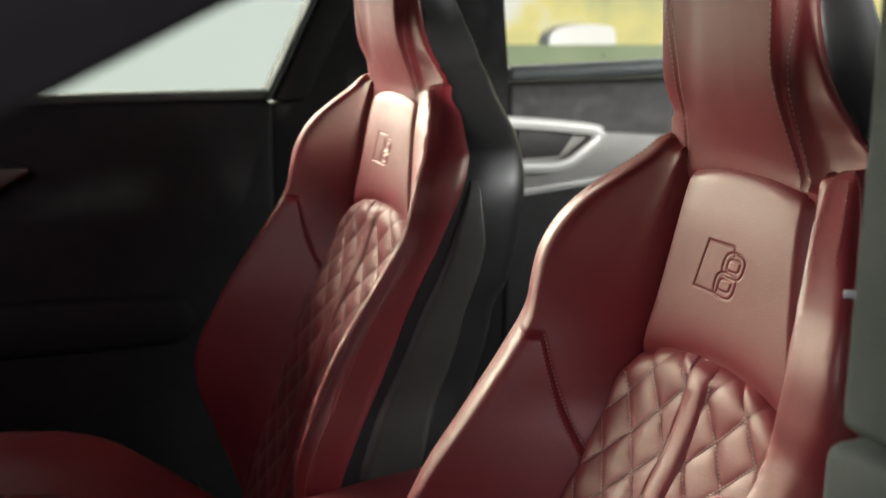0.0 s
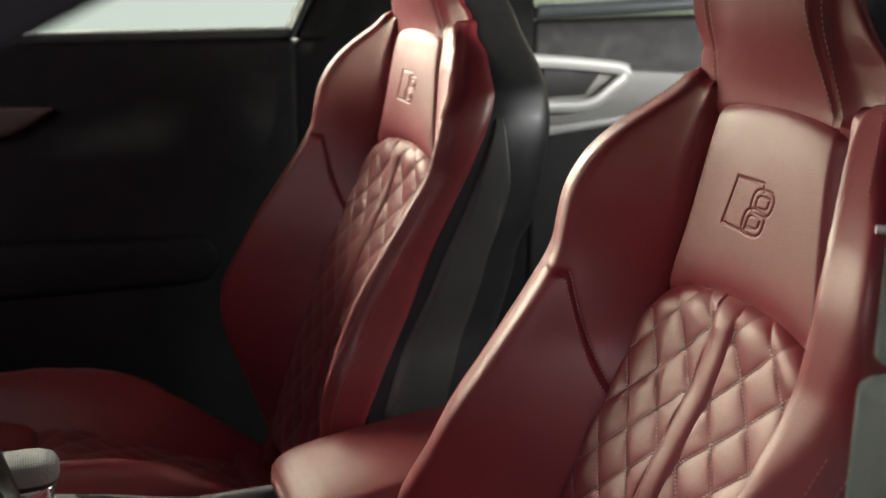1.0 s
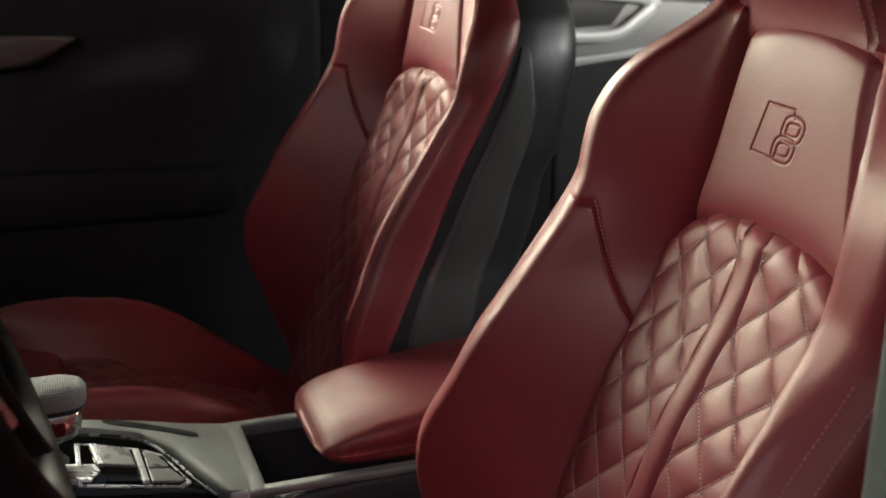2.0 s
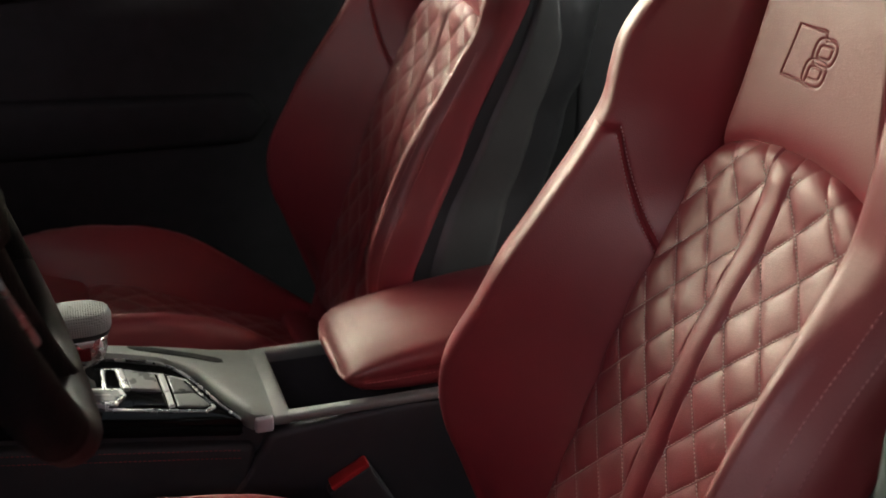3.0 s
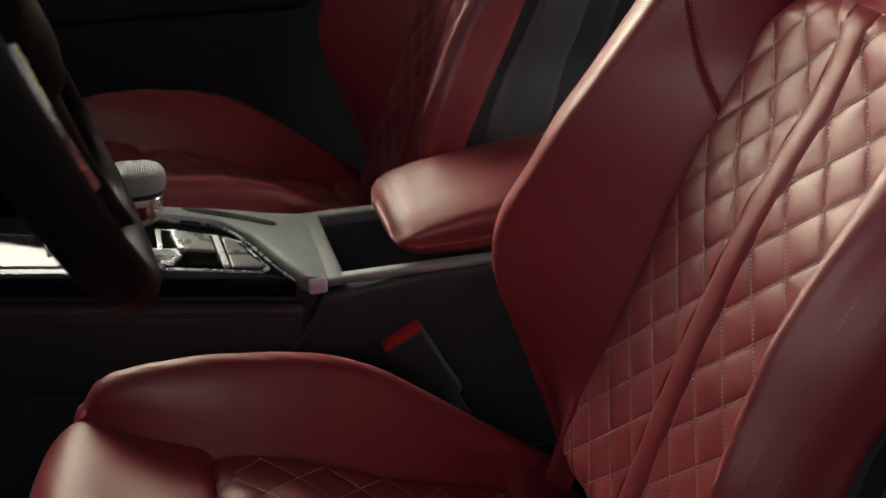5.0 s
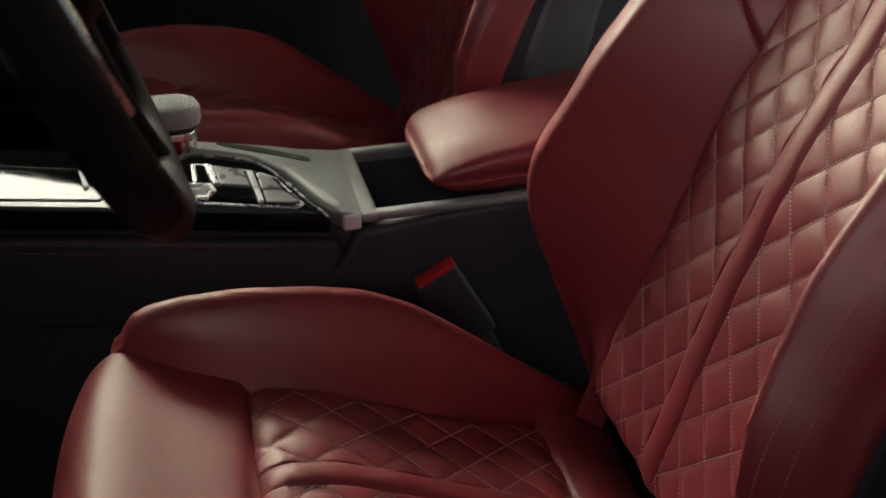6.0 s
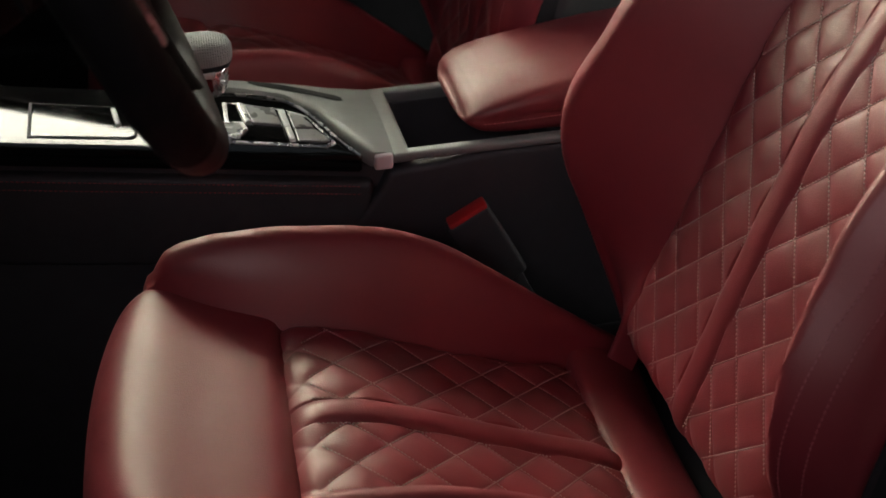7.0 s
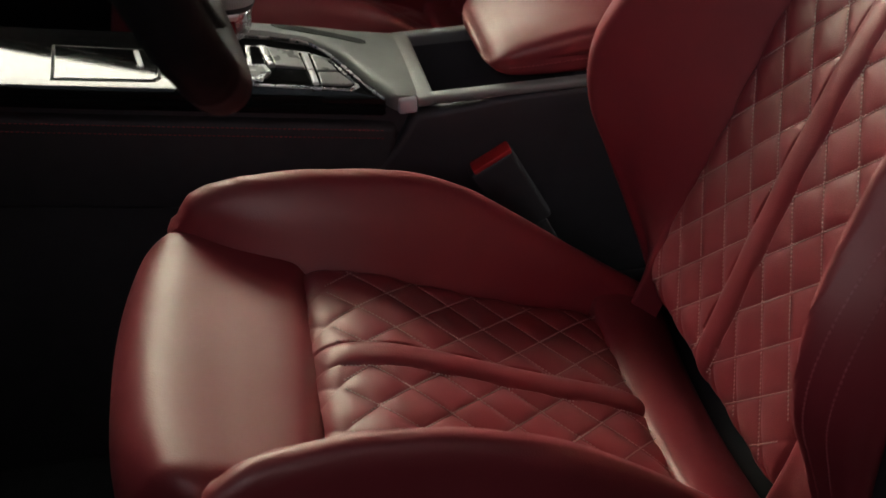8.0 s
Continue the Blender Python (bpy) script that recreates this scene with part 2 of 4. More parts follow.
class Stitches:
    """Thread: many short rounded dashes, gathered into one mesh."""

    def __init__(self):
        self.v, self.f = [], []

    def along(self, path, out, pitch=0.0052, length=0.0034, r=0.00065):
        p = np.array(path, float)
        o = np.array(out, float)
        s = np.concatenate([[0], np.cumsum(np.linalg.norm(np.diff(p, axis=0), axis=1))])
        for c in np.arange(pitch * 0.5, s[-1], pitch):
            a = np.array([np.interp(c - length / 2, s, p[:, k]) for k in range(3)])
            b = np.array([np.interp(c + length / 2, s, p[:, k]) for k in range(3)])
            n = np.array([np.interp(c, s, o[:, k]) for k in range(3)])
            n /= np.linalg.norm(n) + 1e-9
            d = (b - a) / (np.linalg.norm(b - a) + 1e-9)
            w = np.cross(d, n)
            i = len(self.v)
            mid = (a + b) / 2 + n * r * 0.9
            for q, k in ((a, 0.7), (mid, 1.0), (b, 0.7)):
                self.v += [tuple(q + w * r * k), tuple(q + n * r * k), tuple(q - w * r * k)]
            for j in (0, 3):
                self.f += [(i + j, i + j + 1, i + j + 4, i + j + 3), (i + j + 1, i + j + 2, i + j + 5, i + j + 4)]

    def bm(self):
        me = bpy.data.meshes.new("tmp")
        me.from_pydata(self.v, [], self.f)
        b = bmesh.new()
        b.from_mesh(me)
        bpy.data.meshes.remove(me)
        return b

# ---- sport seat: shape of the backrest, by height above the ground ----
# z, spine x, half width of the middle, ridge y, ridge x, outer y, leather-to-shell x, back x
BACK = [
    (0.43, -0.006, .140, .190, .060, .216, .088, .140), (0.50, .018, .140, .196, .039, .220, .072, .155),
    (0.56, .037, .137, .201, .018, .223, .056, .172), (0.62, .054, .128, .205, -.004, .225, .048, .190),
    (0.66, .066, .122, .208, -.019, .226, .046, .205), (0.70, .078, .119, .208, -.024, .226, .052, .220),
    (0.74, .092, .118, .201, -.019, .226, .068, .235), (0.79, .109, .117, .187, .003, .226, .096, .252),
    (0.83, .126, .116, .180, .022, .226, .117, .264), (0.87, .147, .116, .174, .048, .225, .136, .273),
    (0.90, .162, .119, .171, .068, .225, .151, .292), (0.93, .173, .117, .168, .088, .224, .164, .300),
    (0.97, .181, .110, .167, .111, .222, .178, .308), (1.00, .185, .102, .170, .118, .219, .187, .313),
    (1.03, .189, .096, .170, .126, .212, .194, .316), (1.06, .193, .091, .161, .141, .198, .199, .316),
    (1.08, .196, .088, .147, .154, .178, .204, .315), (1.10, .200, .086, .127, .171, .158, .213, .312),
    (1.12, .203, .083, .108, .189, .134, .219, .308), (1.14, .203, .082, .100, .200, .116, .219, .302),
    (1.18, .190, .080, .095, .186, .103, .195, .286), (1.225, .181, .078, .088, .180, .093, .184, .265),
    (1.30, .172, .074, .082, .175, .088, .182, .236), (1.34, .176, .060, .070, .178, .074, .190, .232), (1.365, .190, .03, .035, .192, .04, .200, .225)]
XS, WM, RY, RX, OUTER, SHELL_EDGE, XB = table(BACK)


def XL(z):
    """Where the leather ends at the black shell."""
    return SHELL_EDGE(z) - np.interp(z, [.43, .55, .90, 1.0, 1.06], [0, .016, .022, .012, 0])


def strip(z):
    """Width of the flat front of the side bolster, from its inner edge to its outer seam."""
    return np.interp(z, [.43, .70, .90, 1.06, 1.12, 1.15], [.016, .024, .030, .032, .022, .012])


def OY(z):
    return max(float(OUTER(z)), float(RY(z) + strip(z) + .007)) if z < 1.15 else float(OUTER(z))


# cushion: x, middle height, half width of the middle, ridge y, ridge z
CUSHION = [
    (-.405, .610, .165, .180, .620), (-.395, .608, .160, .179, .637), (-.38, .604, .152, .177, .647), (-.36, .600, .143, .174, .653),
    (-.33, .594, .132, .172, .656), (-.29, .587, .124, .170, .656), (-.25, .578, .119, .170, .651), (-.20, .557, .117, .170, .641),
    (-.15, .533, .119, .168, .620), (-.10, .510, .124, .162, .585), (-.05, .487, .134, .160, .545), (0, .452, .145, .162, .505), (.035, .43, .148, .168, .475)]
CZ, CW, CRY, CRZ = table(CUSHION)
ARCH_TOP = 0.974


def arch(y):
    return ARCH_TOP - 0.033 * np.clip(np.abs(y) / 0.112, 0, 1.2) ** 2.6


ZLINE = np.linspace(0.43, 1.2, 400)
SLINE = np.concatenate([[0], np.cumsum(np.hypot(np.diff(ZLINE), np.diff(XS(ZLINE))))])
SLINE -= np.interp(0.45, ZLINE, SLINE)
XLINE = np.linspace(0.03, -0.33, 300)
CLINE = np.concatenate([[0], np.cumsum(np.hypot(np.diff(XLINE), np.diff(CZ(XLINE))))])
CLINE -= np.interp(0.0, -XLINE, CLINE)


def normals(p):
    """Unit normals of a grid of points."""
    n = np.cross(np.gradient(p, axis=0), np.gradient(p, axis=1))
    return n / (np.linalg.norm(n, axis=2, keepdims=True) + 1e-12)


def diamonds(y, s, first, h, v, band):
    """Distances to the two families of seams, 0 on a seam and 1 in the middle, of a diamond quilt with a band down its middle."""
    a, b = (np.abs(y) - band) / h, (first - s) / v
    d1 = np.abs((a + b + 1) % 2 - 1)
    d2 = np.abs((a - b + 1) % 2 - 1)
    return d1, d2


def quilt(place, width, smin, smax, first, h, v, band, threads, ends, guard, puff=0.0034, cols=170, rows=340):
    """The stitched insert: place(y, s, lift) gives the point on the seat."""
    t = np.linspace(-1, 1, cols)
    q = np.linspace(0, 1, rows)
    T, Q = np.meshgrid(t, q)
    lo = smin
    Y = T * width(lo + Q * (smax(0 * T) - lo))
    Sx = lo + Q * (smax(Y) - lo)
    W = width(Sx)
    d1, d2 = diamonds(Y, Sx, first, h, v, band)
    lift = puff * (np.sin(d1 * np.pi / 2) * np.sin(d2 * np.pi / 2)) ** 0.42
    inside = np.abs(Y) < band
    lift = np.where(inside, 0.0066 * np.sqrt(np.clip(1 - (Y / band) ** 2, 0, 1)) * np.clip((smax(Y) - Sx) / 0.025, 0, 1) ** 0.5, lift)
    edge = np.minimum((W - np.abs(Y)) / 0.011, 1)
    lift = lift * np.clip(0.3 + edge, 0, 1) - 0.010 * np.exp(-(W - np.abs(Y)) / 0.006)
    lift += 0.004 - ends[1] * np.exp(-np.maximum(smax(Y) - Sx, 0) / ends[2]) - ends[0] * np.exp(-np.maximum(Sx - lo, 0) / 0.012)
    wave = np.vectorize(lambda a, b: noise.noise(Vector((a * 28, b * 28, first * 9))))(Y[::4, ::4], Sx[::4, ::4])
    wave = np.kron(wave, np.ones((4, 4)))[:rows, :cols]
    k = np.ones(5) / 5
    for ax in (0, 1):
        wave = np.apply_along_axis(lambda c: np.convolve(np.pad(c, 2, mode="edge"), k, "valid"), ax, wave)
    pts = place(Y, Sx, lift + 0.0008 * wave)

    def run(ys, ss):
        keep = (ss > lo + guard) & (ss < smax(ys) - 1.7 * ends[2]) & (np.abs(ys) < width(ss) - 0.012)
        start = 0
        for i in range(1, len(keep) + 1):
            if i == len(keep) or keep[i] != keep[start]:
                if keep[start] and i - start > 4:
                    yy, sv = ys[start:i], ss[start:i]
                    low, up = place(yy, sv, 0.0050 + 0 * yy), place(yy, sv, 0.0150 + 0 * yy)
                    threads.along(low, up - low, 0.0034, 0.0024, 0.0008)
                start = i
    for side in (-1, 1):
        for k_ in range(-12, 26):
            a = np.linspace(0, 8, 240)
            for sg in (-1, 1):
                run(side * (band + h * a), first - v * (2 * k_ + sg * a))
        ss = np.linspace(lo, smax(np.array([0.0]))[0], 200)
        run(side * (band + 0.0012) + 0 * ss, ss)
    return pts


def on_back(y, s, lift):
    z = np.interp(s, SLINE, ZLINE)
    x = XS(z)
    sl = (XS(z + 0.004) - XS(z - 0.004)) / 0.008
    n = np.hypot(1, sl)
    return np.stack([x - lift / n, y, z + lift * sl / n], -1)


def on_cushion(y, s, lift):
    x = np.interp(s, CLINE, XLINE)
    z = CZ(x)
    sl = (CZ(x + 0.004) - CZ(x - 0.004)) / 0.008
    n = np.hypot(1, sl)
    return np.stack([x - lift * sl / n, y, z + lift / n], -1)


def bolster_section(z, dx=0.0, dy=0.0, fl=1.0, slope=.36, steep=False, n=44):
    """Leather of one side: inner wall, flat front, seam, outer face."""
    w, ry, rx, oy, xl, xs, fl = WM(z), RY(z) + dy, RX(z) + dx, OY(z), XL(z), XS(z), strip(z) * fl
    oy = max(oy, ry + fl + .007) if dy else oy
    ri = ry - min(.008, .3 * (ry - w))
    sy, sx = ry + fl, rx + slope * fl
    # low on the door side the outer face falls straight back from the ridge
    k = float(np.interp(z, [.86, .98], [.9, 0])) if steep else 0.0
    mix = lambda a, b: (a[0] + k * (b[0] - a[0]), a[1] + k * (b[1] - a[1]))
    return spline([(w - .006, xs + .030), (w - .003, xs + .010), (w + .001, xs - .001), (w + .30 * (ri - w), xs + .30 * (rx + .009 - xs)), (w + .70 * (ri - w), xs + .70 * (rx + .009 - xs)), (ri, rx + .008), (ry - .002, rx + .0012), (ry + .25 * fl, rx + .001),
                   (ry + .75 * fl, rx + .55 * slope * fl), (sy, sx), mix((sy + .5 * (oy - sy) + .002, sx + .006), (sy + .36 * (oy - sy), sx + .25 * (xl - sx))), mix((oy, sx + .3 * (xl - sx) + .004), (sy + .70 * (oy - sy), sx + .54 * (xl - sx))), mix((oy + .001, sx + .7 * (xl - sx)), (oy - .005, sx + .8 * (xl - sx))), (oy, xl), (oy - .006, xl + .010)], n)


WING_TOP = 1.142
HEIGHTS = [.60, .75, .95, 1.0, 1.06, 1.10, 1.13]
FARSIDE = ([0] * 7, [.004, .006, .008, .008, .006, .004, 0], 1.0, .36)
EVEN = ([0] * 7, [0] * 7, 1.0, .36)
DOORSIDE = ([0, 0, 0, -.006, -.014, -.008, 0], [0] * 7, smooth([.43, .85, .95, 1.02, 1.15], [.22, .25, .85, 1.1, 1.1]), smooth([.43, .85, .95, 1.02, 1.15], [1.1, 1.0, .15, .04, .04]))
INBOARD = ([.004, .010, .012, .012, .012, .010, .004], [.006, .030, .046, .046, .042, .028, .008], .32, .9)
SEC_Z = np.linspace(0.43, WING_TOP, 150)


def bolster_at(sections, z, col, side):
    y = np.interp(z, SEC_Z, sections[:, col, 0])
    x = np.interp(z, SEC_Z, sections[:, col, 1])
    return (x, side * y, z)


def seam_z(u):
    return 0.84 + 0.115 * np.minimum(u / 0.46, 1) ** 1.35 + 0.02 * np.maximum(u - 0.46, 0)


def bolster(side, low, threads, pale, shape):
    sections = np.array([bolster_section(z, np.interp(z, HEIGHTS, shape[0]), np.interp(z, HEIGHTS, shape[1]), shape[2](z) if callable(shape[2]) else shape[2], shape[3](z) if callable(shape[3]) else shape[3], callable(shape[2])) for z in SEC_Z])
    n = sections.shape[1]
    if low:
        vs = np.concatenate([np.linspace(0, .95, 46), np.linspace(.958, 1, 12)])
    else:
        vs = np.concatenate([np.linspace(0, .06, 12), np.linspace(.07, .93, 44), np.linspace(.935, 1, 16)])
    p = np.zeros((len(vs), n, 3))
    gap, end = np.zeros((len(vs), n)), np.zeros((len(vs), n))
    for j in range(n):
        zs = seam_z(j / (n - 1))
        z0, z1 = (0.43, zs) if low else (zs, np.interp(j / (n - 1), [0, .22, .36, .55, 1], [1.122, 1.128, 1.132, 1.137, WING_TOP]))
        for i, v in enumerate(vs):
            z = z0 + (z1 - z0) * v
            p[i, j] = bolster_at(sections, z, j, side)
            gap[i, j] = abs(z - zs)
            end[i, j] = 9 if low else z1 - z
    nn = normals(p) * side
    p = p - nn * ((0.0030 if side > 0 else 0.0008) * np.exp(-(gap / 0.0026) ** 1.5) * np.clip(((0.62 if side > 0 else 0.52) - np.arange(n) / (n - 1)) / 0.1, 0, 1))[..., None]
    # the upper end is rounded over
    e = np.clip(1 - end / 0.011, 0, 1)
    p = p - nn * (0.011 * (1 - np.sqrt(np.clip(1 - e * e, 0, 1))) + 0.012 * np.clip(e - .93, 0, 1) / .07)[..., None]
    row = int(np.argmin(np.abs(gap[:, 8] - 0.0042)))
    if side > 0:
        pale.along(p[row, 1:21] + 0.0003 * nn[row, 1:21], nn[row, 1:21], 0.0036, 0.0022, 0.0006)
    if not low:
        for c in (27, 30):
            r0 = int(len(vs) * 0.62)
            threads.along(p[r0:-7, c], nn[r0:-7, c], 0.0046, 0.003, 0.0006)
    else:
        for c in (31, 34):
            threads.along(p[3:-8, c], nn[3:-8, c], 0.0046, 0.003, 0.0006)
    return sheet(p, flip=side > 0)


def polyline_distance(Y, Z, pts):
    best = np.full(Y.shape, 9.0)
    for (a, b), (c, d) in zip(pts[:-1], pts[1:]):
        L = (c - a) ** 2 + (d - b) ** 2
        t = np.clip(((Y - a) * (c - a) + (Z - b) * (d - b)) / L, 0, 1)
        best = np.minimum(best, np.hypot(Y - a - t * (c - a), Z - b - t * (d - b)))
    return best


def shoulder_panel():
    """The smooth panel between the wings, with the embossed badge: a slanted open frame and two linked loops."""
    t = np.unique(np.concatenate([np.linspace(-1, -.45, 30), np.linspace(-.42, .50, 150), np.linspace(.53, 1, 28)]))
    q = np.unique(np.concatenate([np.linspace(0, .28, 34), np.linspace(.285, .70, 110), np.linspace(.71, 1, 30)]))
    Tt, Q = np.meshgrid(t, q)
    top = 1.119 - 0.013 * np.abs(Tt) ** 2.2
    ya = Tt * 0.108
    base = arch(ya) - 0.010
    Z = base + Q * (top - base)
    Y = Tt * (WM(Z) + 0.001)
    X = XS(Z) + 0.007 * np.abs(Tt) ** 4 - 0.002 + 0.014 * np.exp(-(Z - base) / 0.009) + 0.006 * np.exp(-(top - Z) / 0.004)
    X += 0.018 * np.clip(1 - (WM(Z) - np.abs(Y)) / 0.019, 0, 1) ** 1.6 + 0.006 * np.exp(-(WM(Z) - np.abs(Y)) / 0.003)
    frame_line = [(-.012, 1.057), (-.010, 1.0635), (.022, 1.0635), (.0325, 1.0255), (.004, 1.0245), (.002, 1.030)]
    groove = np.exp(-(polyline_distance(Y, Z, frame_line) / 0.0009) ** 2)
    for cy, cz, hw, hh in ((-.0125, 1.0490, .0098, .0072), (-.0055, 1.0330, .0098, .0072)):
        loop = [(cy + hw * c - 0.0015 * s_, cz + hh * s_) for c, s_ in [(math.copysign(abs(math.cos(a)) ** .6, math.cos(a)), math.copysign(abs(math.sin(a)) ** .6, math.sin(a))) for a in np.linspace(0, math.tau, 25)]]
        dd = polyline_distance(Y, Z, loop)
        groove = np.maximum(groove, np.exp(-((dd - 0.0026) / 0.0009) ** 2))
    X = X + 0.0012 * groove
    return sheet(np.stack([X, Y, Z], -1), flip=False)


EDGE = smooth([1.09, 1.105, 1.157, 1.195, 1.244, 1.365], [.074, .068, .051, .044, .047, .044])
CHEEK = smooth([1.09, 1.115, 1.15, 1.19, 1.30, 1.35, 1.365], [0, 0, .018, .040, .040, .015, 0])
FAR = smooth([1.09, 1.12, 1.19, 1.365], [.012, .022, .034, .026])


def headrest_pad(threads):
    zs = np.concatenate([np.linspace(1.096, 1.118, 10), np.linspace(1.122, 1.365, 54)])
    us = np.linspace(-1, 1, 129)
    p = np.zeros((len(zs), len(us), 3))
    for i, z in enumerate(zs):
        xf = smooth([1.09, 1.10, 1.112, 1.13, 1.184, 1.244, 1.30, 1.345, 1.365], [.224, .214, .207, .204, .189, .180, .173, .177, .194])(z)
        oy, xl = OY(max(z, 1.12)), XL(max(z, 1.12))
        half = spline([(0, xf), (.35 * oy, xf + .0005), (.60 * oy, xf + .003), (.80 * oy, xf + .35 * (xl - xf) + .001), (.97 * oy, xf + .80 * (xl - xf)), (oy, xl + .002), (oy - .004, xl + .010)], 65)
        p[i, 64:, 0], p[i, 64:, 1] = half[:, 1], half[:, 0]
        p[i, :65, 0], p[i, :65, 1] = half[::-1, 1], -half[::-1, 0]
        e, k = EDGE(z), CHEEK(z)
        near = spline([(0, xf), (.5 * e, xf + .0006), (.86 * e, xf + .0018), (e, xf + .0045), (e + .35 * (oy - .75 * k - e), xf + .012 + .35 * (xl + .62 * k - xf - .012)),
                       (oy - .75 * k - .001, xl + .62 * k - .004), (oy - .75 * k, xl + .62 * k + .002), (oy - .75 * k - .004, xl + .62 * k + .010)], 65) if k > .002 else half
        p[i, :65, 0], p[i, :65, 1] = near[::-1, 1], -near[::-1, 0]
        p[i, :, 2] = z - 0.030 * np.abs(us) ** 2 * max(0, 1 - (z - 1.096) / 0.06)
    nn = -normals(p)
    # the sewn edge between face and cheek
    for side in (-1, 1):
        for i, z in enumerate(zs):
            off = EDGE(z) if side < 0 else EDGE(z) + FAR(z)
            d = np.abs(p[i, :, 1] - side * off)
            p[i] += np.array([0.0014, 0, 0]) * np.exp(-(d / 0.0014) ** 2)[:, None]
        for gap in (-.0036, .0036):
            line, out = [], []
            for i, z in enumerate(zs[4:-6]):
                off = (EDGE(z) if side < 0 else EDGE(z) + FAR(z)) + gap
                row = p[i + 4]
                o = np.argsort(row[:, 1])
                line.append([np.interp(side * off, row[o, 1], row[o, k]) for k in range(3)])
                out.append((-1, side * 0.3, 0.1))
            threads.along(line, out, 0.0044, 0.0026, 0.0006)
    return sheet(p, flip=False)


def shell_section(z, n=30):
    oy, xl, xb = OY(z), XL(z), XB(z)
    d = xb - xl
    return spline([(oy - .008, xl + .004), (oy - .001, xl + .004), (oy + .002, xl + .012), (oy - .001, xl + .40 * d), (oy - .016, xl + .78 * d),
                   (oy - .05 * min(1, oy / .2), xb - .006), (oy * .5, xb), (0, xb + .003)], n)


def back_shell():
    zs = np.concatenate([np.linspace(.40, 1.06, 60), np.linspace(1.065, 1.365, 40)])
    p = []
    for z in zs:
        h = shell_section(max(z, .43))
        k, oy = CHEEK(max(z, 1.09)), OY(max(z, .43))
        row = [(x, y, z) for y, x in h] + [(x + .62 * k * (y / oy) ** 2, -y + .75 * k * (y / oy) ** 2, z) for y, x in h[-2::-1]]
        p.append(row)
    p = np.array(p)
    cap = p[-1].copy()
    cap[:, 2] += 0.004
    cap[:, 1] *= 0.3
    cap[:, 0] = cap[:, 0].mean() + 0.3 * (cap[:, 0] - cap[:, 0].mean())
    return sheet(np.concatenate([p, cap[None]]), flip=True)


def side_panel(side):
    """The grey plastic cheek low on the side of the shell."""
    zs = np.linspace(.44, 1.03, 48)
    us = np.linspace(0, 1, 14)
    p = np.zeros((len(zs), len(us), 3))
    for i, z in enumerate(zs):
        h = shell_section(z, 60)
        last = np.interp(z, [.44, .55, .70, .80, .95, 1.03], [.24, .28, .30, .29, .24, .12])
        for j, u in enumerate(us):
            c = (0.085 + (last - 0.085) * u) * 59
            y, x = np.interp(c, np.arange(60), h[:, 0]), np.interp(c, np.arange(60), h[:, 1])
            rim = min(u, 1 - u, (1.03 - z) / 0.10 + .02, 0.5)
            p[i, j] = (x, side * (y + 0.004 * min(1, rim / 0.08)), z)
    return sheet(p, flip=side < 0)


def cushion_bolster(side, threads):
    tip = -.405 if side > 0 else -.384
    xs = np.concatenate([np.linspace(.035, tip + .045, 60), np.linspace(tip + .039, tip, 10)])
    n = 36
    p = []
    for x in xs:
        w, zc, ry, rz = CW(x), CZ(x), CRY(x), CRZ(x)
        if side < 0:
            rz += np.interp(x, [-.38, -.36, -.25, -.10], [.006, .010, .011, .002])
        sec = spline([(w - .005, zc - .012), (w + .001, zc + .001), (w + .55 * (ry - w) - .006, zc + .55 * (rz - zc) + .003), (ry - .009, rz - .005), (ry + .001, rz),
                      (ry + .013, rz - .007), (ry + .034, rz - .040), (.224, min(rz - .085, .54)), (.224, .44)], n)
        if side < 0:
            sec = spline([(w - .005, zc - .012), (w + .001, zc + .001), (w + .55 * (ry - w) - .004, zc + .55 * (rz - zc) + .004), (ry - .010, rz - .0045), (ry - .002, rz),
                          (ry + .007, rz - .0035), (ry + .013, rz - .018), (ry + .020, rz - .050), (.224, min(rz - .085, .54)), (.224, .44)], n)
        p.append([(x, side * y, z) for y, z in sec])
    p = np.array(p)
    nose = []
    mid = p[-1].mean(axis=0)
    for k, dx in ((.93, .006), (.75, .011), (.45, .014), (.05, .015)):
        ring = mid + (p[-1] - mid) * k
        ring[:, 0] = p[-1][:, 0] - dx
        nose.append(ring)
    p = np.concatenate([p, np.array(nose)])
    nn = normals(p) * (-side)
    for c in (21, 23):
        threads.along(p[6:-6, c], nn[6:-6, c], 0.0046, 0.003, 0.0006)
    return sheet(p, flip=side < 0)


def front_block():
    prof = spline([(-.300, .572), (-.309, .583), (-.322, .593), (-.373, .604), (-.412, .613), (-.434, .611), (-.452, .598), (-.465, .572), (-.469, .53), (-.455, .47), (-.44, .42)], 70)
    ys = np.concatenate([[-.206, -.2055], np.linspace(-.205, -.15, 14), np.linspace(-.145, .145, 30), np.linspace(.15, .205, 14), [.2055, .206]])
    p = np.zeros((len(prof), len(ys), 3))
    for i, (x, z) in enumerate(prof):
        f = np.clip((-.33 - x) / .12, 0, 1)
        for j, y in enumerate(ys):
            a = abs(y)
            e = max(0, (a - .158) / .047)
            skirt = .12 * (a > .2052) + .03 * (a > .2058)
            wide = .70 if y < 0 else 1.0
            bow = f * .030 * (a / .2) ** 2.5
            p[i, j] = (x + bow + .018 * f * e ** 2 + 0.05 * y * (1 - f), y * wide, z - skirt - .045 * (1 - math.sqrt(max(0, 1 - min(1, e) ** 2))) * (1 if x > -.46 else .3))
    return sheet(p, flip=False)


